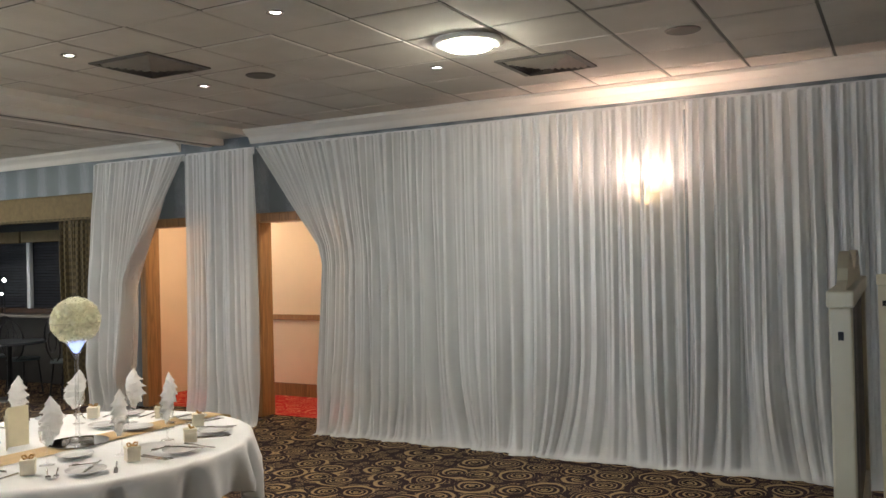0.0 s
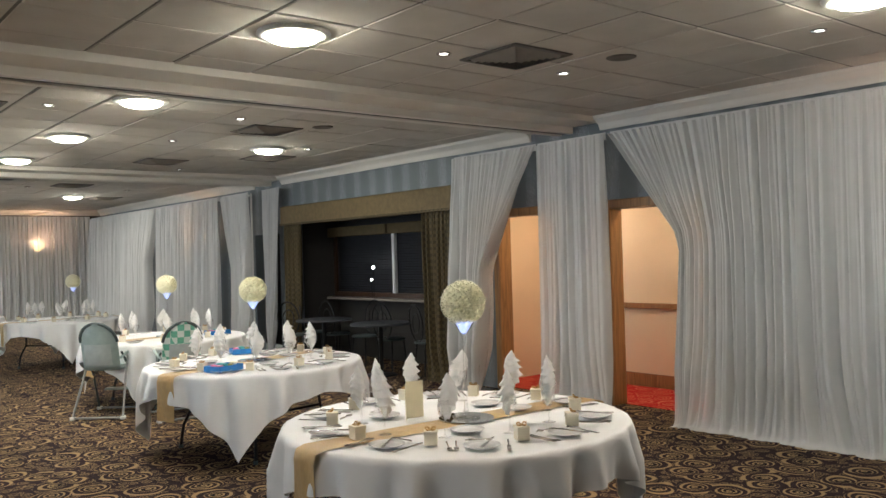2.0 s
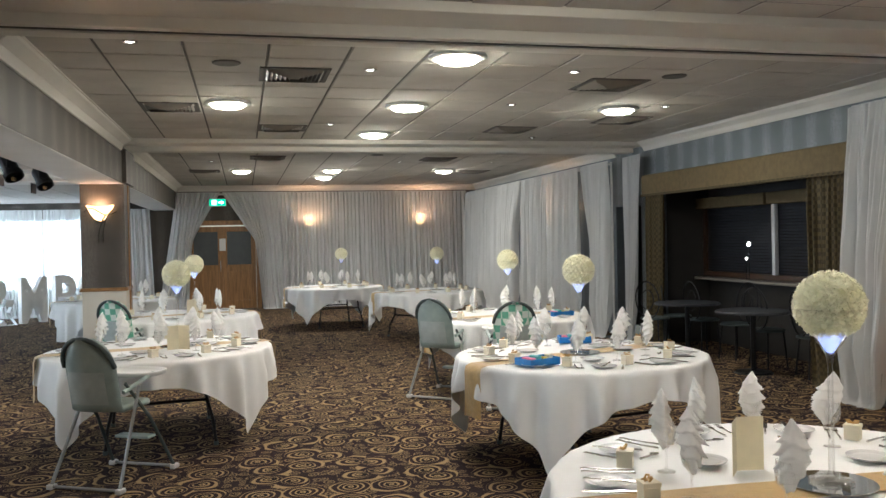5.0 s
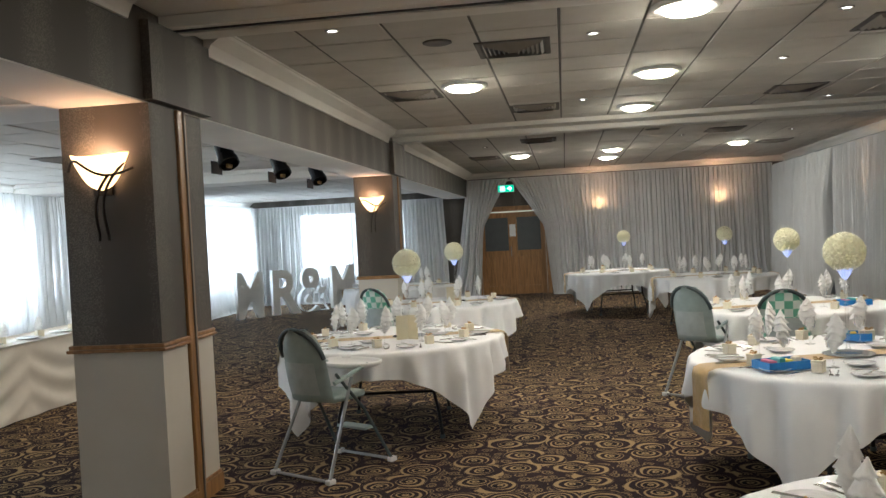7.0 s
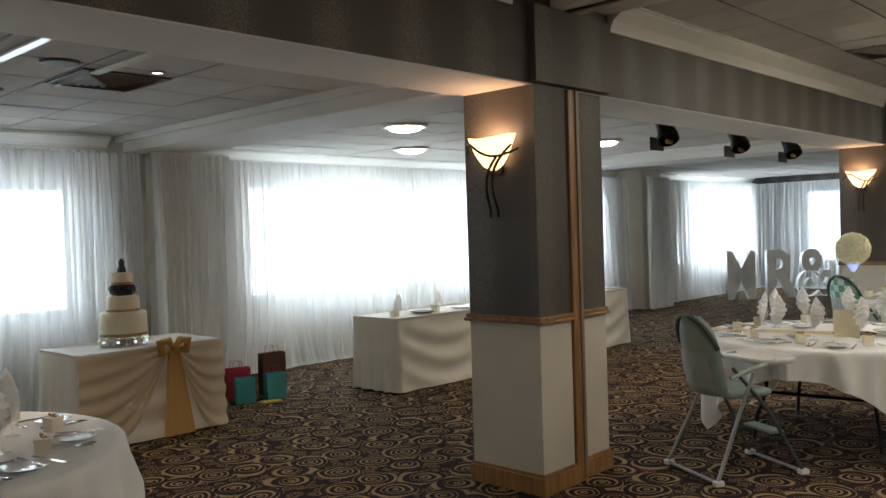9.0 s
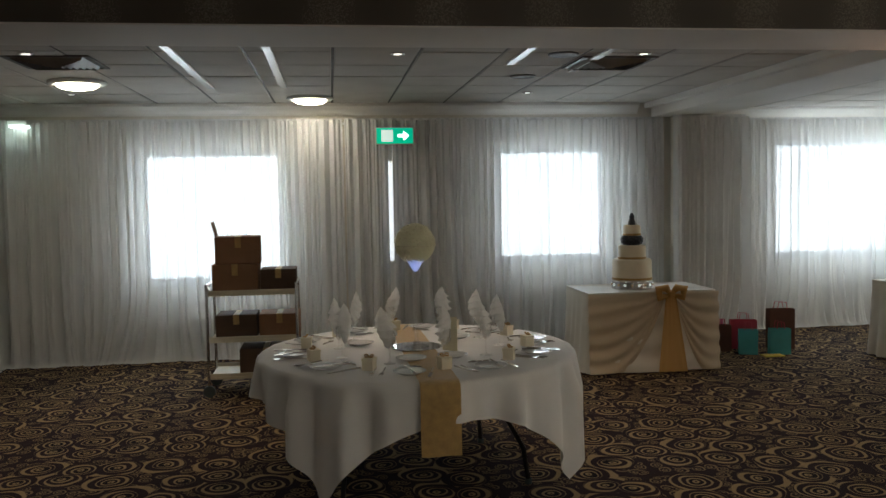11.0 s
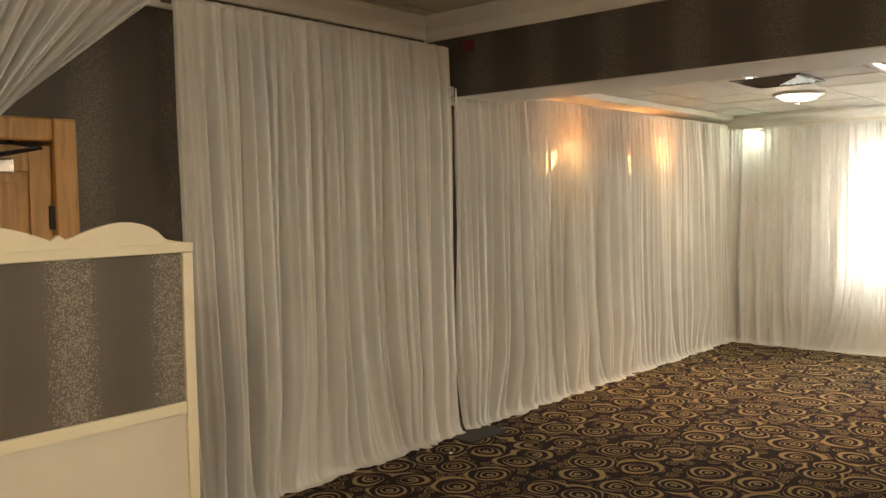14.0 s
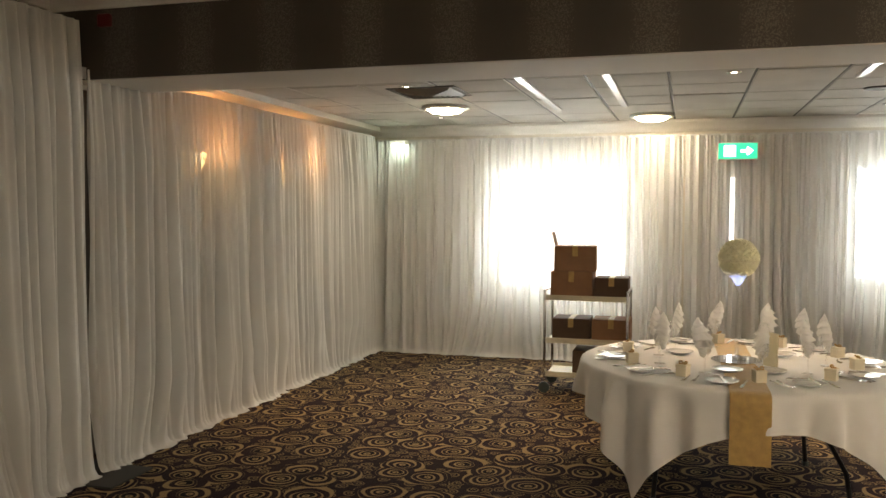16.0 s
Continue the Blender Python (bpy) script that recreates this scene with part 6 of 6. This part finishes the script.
gift_bag(-6.42, 4.62, 0.09, 0.05, 0.25, 70, M_TEAL, "teal paper gift bag standing on the carpet")
gift_bag(-6.35, 4.92, 0.1, 0.05, 0.26, 80, M_TEAL, "teal paper gift bag standing on the carpet")
gift_bag(-6.62, 5.08, 0.13, 0.06, 0.42, 85, M_BROWNBAG, "tall brown paper gift bag")
gift_bag(-6.72, 4.72, 0.13, 0.06, 0.3, 75, M_REDBAG, "red and blue paper gift bag")
gift_bag(-6.62, 4.4, 0.12, 0.06, 0.27, 100, M_BROWNBAG, "brown paper gift bag")
gift_bag(-6.85, 4.45, 0.1, 0.06, 0.3, 60, M_PINK, "pink paper gift bag")
tagged(part("gift_card", boxes(((-6.32, 4.7, 0.003), (-6.2, 4.9, 0.012))), M_YELLOW), "yellow envelope lying on the carpet", "envelope")

# ---- service trolley with boxes ----
tr = thing("service_trolley", pose(-5.85, -0.22, 0), "three-shelf steel service trolley stacked with boxes", "trolley")
for z in (0.15, 0.46, 0.85):
    part("shelf", boxes(((-0.24, -0.36, z), (0.24, 0.36, z + 0.02)), ((-0.24, -0.36, z + 0.02), (-0.232, 0.36, z + 0.05)), ((0.232, -0.36, z + 0.02), (0.24, 0.36, z + 0.05)), bevel=0.003), M_SCREENCREAM, tr, "pale shelf")
for sx in (-1, 1):
    for sy in (-1, 1):
        bm = bmesh.new()
        tube(bm, [(sx * 0.235, sy * 0.37, 0.1), (sx * 0.235, sy * 0.37, 0.94)], 0.013)
        part("post", bm, M_STEEL, tr)
        bm = bmesh.new()
        tube(bm, [(sx * 0.235 - 0.015, sy * 0.37, 0.051), (sx * 0.235 + 0.015, sy * 0.37, 0.051)], 0.05, 16)
        part("castor", bm, M_DARKPAD, tr)
for sy in (-1, 1):
    bm = bmesh.new()
    tube(bm, [(-0.235, sy * 0.37, 0.94), (0.235, sy * 0.37, 0.94)], 0.013)
    part("push_bar", bm, M_STEEL, tr)


def carton(x, y, z, sx, sy, sz, material, label, flap=False, rz=0):
    root = thing("carton", pose(x, y, z, 0, 0, rz), label, "box", "boxes on the trolley")
    part("carton_body", boxes(((-sx, -sy, 0), (sx, sy, sz)), bevel=0.006), material, root)
    part("tape", boxes(((sx + 0.0005, -0.025, sz * 0.6), (sx + 0.0015, 0.025, sz)), ((-sx, -0.025, sz + 0.0005), (sx, 0.025, sz + 0.0015))), M_HESSIAN, root, "brown packing tape")
    if flap:
        bm = boxes(((-sx, -0.004, 0), (sx, 0.004, 0.13)))
        bmesh.ops.rotate(bm, verts=bm.verts, cent=(0, 0, 0), matrix=Matrix.Rotation(radians(14), 3, "X"))
        bmesh.ops.translate(bm, verts=bm.verts, vec=(0, -sy + 0.01, sz))
        part("flap", bm, material, root)


carton(-5.86, -0.36, 0.871, 0.17, 0.19, 0.24, M_CARDBOARD, "large sealed brown cardboard box")
carton(-5.86, -0.34, 1.112, 0.16, 0.19, 0.23, M_CARDBOARD, "brown cardboard box with an open flap", True, 4)
carton(-5.84, 0.0, 0.871, 0.15, 0.15, 0.19, M_BROWNBOX, "dark brown carton on the trolley")
carton(-5.84, -0.36, 0.481, 0.16, 0.17, 0.2, M_BROWNBOX, "dark brown carton on the middle shelf")
carton(-5.84, 0.0, 0.481, 0.16, 0.17, 0.2, M_CARDBOARD, "brown cardboard box on the middle shelf")
carton(-5.84, -0.12, 0.171, 0.17, 0.22, 0.22, M_BROWNBOX, "dark crate on the bottom shelf")

# ---- small draped side table near the letters ----
side = thing("side_table", pose(-3.78, 14.6, 0), "small round side table under a floor-length bluish white cloth", "table")
part("tabletop", lathe(bmesh.new(), [(0.0, 0.75), (0.23, 0.75), (0.23, 0.77), (0.0, 0.77)], 24), M_TABLETOP, side)
part("column", tube(bmesh.new(), [(0, 0, 0.01), (0, 0, 0.75)], 0.025), M_BLACKMETAL, side)
v, f = [(0, 0, 0.774)], []
for j in range(13):
    t = j / 12
    for i in range(96):
        a = 2 * math.pi * i / 96
        r = 0.235 + 0.03 * t + 0.018 * min(1, 3 * t) * math.sin(13 * a + 0.8 * math.sin(3 * a))
        v.append((r * math.cos(a), r * math.sin(a), 0.774 - 0.76 * t))
f += [(0, 1 + i, 1 + (i + 1) % 96) for i in range(96)]
f += [(1 + j * 96 + i, 1 + j * 96 + (i + 1) % 96, 97 + j * 96 + (i + 1) % 96, 97 + j * 96 + i) for j in range(12) for i in range(96)]
ob = sheet("tablecloth", v, f, M_LINEN)
ob.matrix_world = pose(-3.78, 14.6, 0)
tagged(ob, "floor-length white cloth on a small round side table", "tablecloth")

# ---- giant letters ----


def letter(ch, x, y, rz):
    cu = bpy.data.curves.new("letter_shape", "FONT")
    cu.body, cu.size, cu.extrude, cu.offset, cu.align_x = ch, 1.36, 0.08, 0.035, "CENTER"
    tmp = new("letter_shape", cu)
    me = bpy.data.meshes.new_from_object(tmp.evaluated_get(bpy.context.evaluated_depsgraph_get()))
    bpy.data.objects.remove(tmp)
    me.materials.clear()
    me.materials.append(M_LETTER)
    low = min(q.co.y for q in me.vertices)
    for q in me.vertices:
        q.co.y -= low
        q.co.x *= 0.6 if ch == "M" else 0.78
    ob = new("giant_letter", me)
    ob.matrix_world = pose(x, y, 0.002, 90, 0, rz)
    return tagged(ob, f"metre-high white freestanding letter {ch}" if ch != "&" else "metre-high white freestanding ampersand", "letter", "giant white letters")


for k, ch in enumerate("MR&MRS"):
    s = (0.0, 0.95, 1.78, 2.75, 3.7, 4.45)[k]
    letter(ch, -6.9 + 0.56 * s, 16.85 + 0.78 * s * 0.9, 38)

# ---- folding screen by the door ----


def screen(m, w, label):
    """A free-standing panel: cream frame, glitter paper above, cream board below, wavy crest on top."""
    root = thing("screen_panel", m, label, "screen", "free-standing screens")
    part("frame", boxes(((0, -0.025, 0.03), (0.05, 0.025, 1.52)), ((w - 0.05, -0.025, 0.03), (w, 0.025, 1.52)), ((0.0, -0.03, 1.52), (w, 0.03, 1.56)), ((0.05, -0.025, 0.85), (w - 0.05, 0.025, 0.9)), ((0.05, -0.025, 0.03), (w - 0.05, 0.025, 0.1)), bevel=0.005), M_SCREENCREAM, root)
    part("upper_panel", boxes(((0.05, -0.012, 0.9), (w - 0.05, 0.012, 1.52))), M_SCREENPAPER, root, "taupe glitter-striped paper")
    part("lower_panel", boxes(((0.05, -0.012, 0.1), (w - 0.05, 0.012, 0.85))), M_CREAM, root, "cream board")
    pts = [(0.03, 0.0), (0.1, 0.012)]
    for k in range(31):
        u = k / 30
        q = abs(2 * u - 1)
        h = 0.02 + 0.07 * max(0.0, math.sin(math.pi * min(1.0, (1 - q) * 1.0 + 0.0) ** 0.75)) if q > 0 else 0.07
        pts.append((0.12 + (w - 0.24) * u, h if q > 0.05 else 0.05))
    pts += [(w - 0.1, 0.012), (w - 0.03, 0.0)]
    bm = bmesh.new()
    lo = [(bm.verts.new((x, -0.012, 1.56)), bm.verts.new((x, 0.012, 1.56))) for x, _ in pts]
    hi = [(bm.verts.new((x, -0.012, 1.561 + h)), bm.verts.new((x, 0.012, 1.561 + h))) for x, h in pts]
    for k in range(len(pts) - 1):
        bm.faces.new((lo[k][0], lo[k + 1][0], hi[k + 1][0], hi[k][0]))
        bm.faces.new((lo[k][1], hi[k][1], hi[k + 1][1], lo[k + 1][1]))
        bm.faces.new((hi[k][0], hi[k + 1][0], hi[k + 1][1], hi[k][1]))
        bm.faces.new((lo[k][0], lo[k][1], lo[k + 1][1], lo[k + 1][0]))
    part("crest", bm, M_SCREENCREAM, root, "cream wavy crest")
    for x in (0.025, w - 0.025):
        part("foot", boxes(((x - 0.02, -0.16, 0.001), (x + 0.02, 0.16, 0.03)), bevel=0.005), M_SCREENCREAM, root)
    part("latch", boxes(((-0.004, -0.006, 0.99), (-0.0005, 0.006, 1.02)), ((-0.004, -0.006, 1.445), (-0.0005, 0.006, 1.465))), M_BLACKMETAL, root, "dark hinge pin")


M_SCREENPAPER = wallpaper_material("screen_paper", (0.08, 0.066, 0.05), (0.34, 0.3, 0.26), 0.42)
screen(pose(0.36, -2.03, 0, 0, 0, 0.5), 1.1, "cream-framed room screen with taupe glitter panel and wavy top")
screen(pose(1.62, -2.1, 0, 0, 0, -24), 1.1, "cream-framed room screen with taupe glitter panel and wavy top")

# ---- stacked furniture in the dim bay ----


def bistro_chair(m):
    root = thing("bistro_chair", m, "dark metal chair with round looped back in a dim bay", "chair", "dark metal chairs")
    part("seat", lathe(bmesh.new(), [(0.0, 0.44), (0.2, 0.44), (0.205, 0.455), (0.19, 0.47), (0.0, 0.472)], 20), M_DARKPAD, root)
    for k in range(4):
        a = math.pi / 4 + k * math.pi / 2
        bm = bmesh.new()
        tube(bm, [(0.17 * math.cos(a), 0.17 * math.sin(a), 0.44), (0.22 * math.cos(a), 0.22 * math.sin(a), 0.002)], 0.011)
        part("leg", bm, M_BLACKMETAL, root)
    bm = bmesh.new()
    tube(bm, [(0.19 * math.cos(t), 0.19 + 0.03 * math.sin(t), 0.72 + 0.26 * math.sin(t)) for t in [2 * math.pi * k / 20 for k in range(21)]], 0.011)
    tube(bm, [(0.1 * math.cos(t), 0.19, 0.72 + 0.14 * math.sin(t)) for t in [2 * math.pi * k / 16 for k in range(17)]], 0.008)
    part("looped_back", bm, M_BLACKMETAL, root)


for x, y, r in ((5.3, 7.2, 80), (5.25, 8.0, 100), (5.3, 8.75, -80), (5.25, 9.45, 95), (5.2, 10.1, 60), (4.75, 9.9, 120)):
    bistro_chair(pose(x, y, 0, 0, 0, r))
for x, y in ((4.85, 7.7), (4.8, 9.1)):
    root = thing("bistro_table", pose(x, y, 0), "small round dark table in a dim bay", "table", "dark bay tables")
    part("tabletop", lathe(bmesh.new(), [(0.0, 0.7), (0.42, 0.7), (0.425, 0.715), (0.41, 0.73), (0.0, 0.73)], 30), M_BLIND, root)
    bm = bmesh.new()
    tube(bm, [(0, 0, 0.02), (0, 0, 0.7)], 0.03)
    part("column", bm, M_BLACKMETAL, root)
    part("foot", lathe(bmesh.new(), [(0.0, 0.001), (0.22, 0.001), (0.2, 0.02), (0.03, 0.03), (0.0, 0.03)], 24), M_BLACKMETAL, root)

# bright sky beyond the windows
for m_, a, b in ((pose(-10.2, 9.0, 2.0, 0, 90, 0), 3.0, 16.0), (pose(-6.9, 22.6, 2.0, 90, 0, 0), 3.2, 3.0)):
    ob = sheet("backdrop", [(-a, -b, 0), (a, -b, 0), (a, b, 0), (-a, b, 0)], [(0, 1, 2, 3)], M_OUTSIDE, smooth=False)
    ob.matrix_world = m_
    tagged(ob, "bright white overcast sky outside the windows", "backdrop", kind="structure")

# picture and switch in the corridor
pf = thing("picture", pose(6.34, 4.95, 1.55), "gold-framed print on the corridor wall", "picture")
part("frame", boxes(((-0.02, -0.22, -0.4), (0.0, -0.18, 0.4)), ((-0.02, 0.18, -0.4), (0.0, 0.22, 0.4)), ((-0.02, -0.18, -0.4), (0.0, 0.18, -0.36)), ((-0.02, -0.18, 0.36), (0.0, 0.18, 0.4)), bevel=0.005), M_OAK, pf)
part("print", boxes(((-0.008, -0.18, -0.36), (-0.002, 0.18, 0.36))), M_PICTURE, pf)
tagged(part("light_switch", boxes(((6.335, 3.62, 1.18), (6.349, 3.78, 1.26)), bevel=0.003), M_WHITEPLASTIC), "white double light switch on the corridor wall", "switch")
tagged(part("carpet_crumb", boxes(((-1.95, -2.6, 0.001), (-1.93, -2.58, 0.008)), bevel=0.002), M_WHITEPLASTIC), "white scrap of paper on the carpet", "litter")
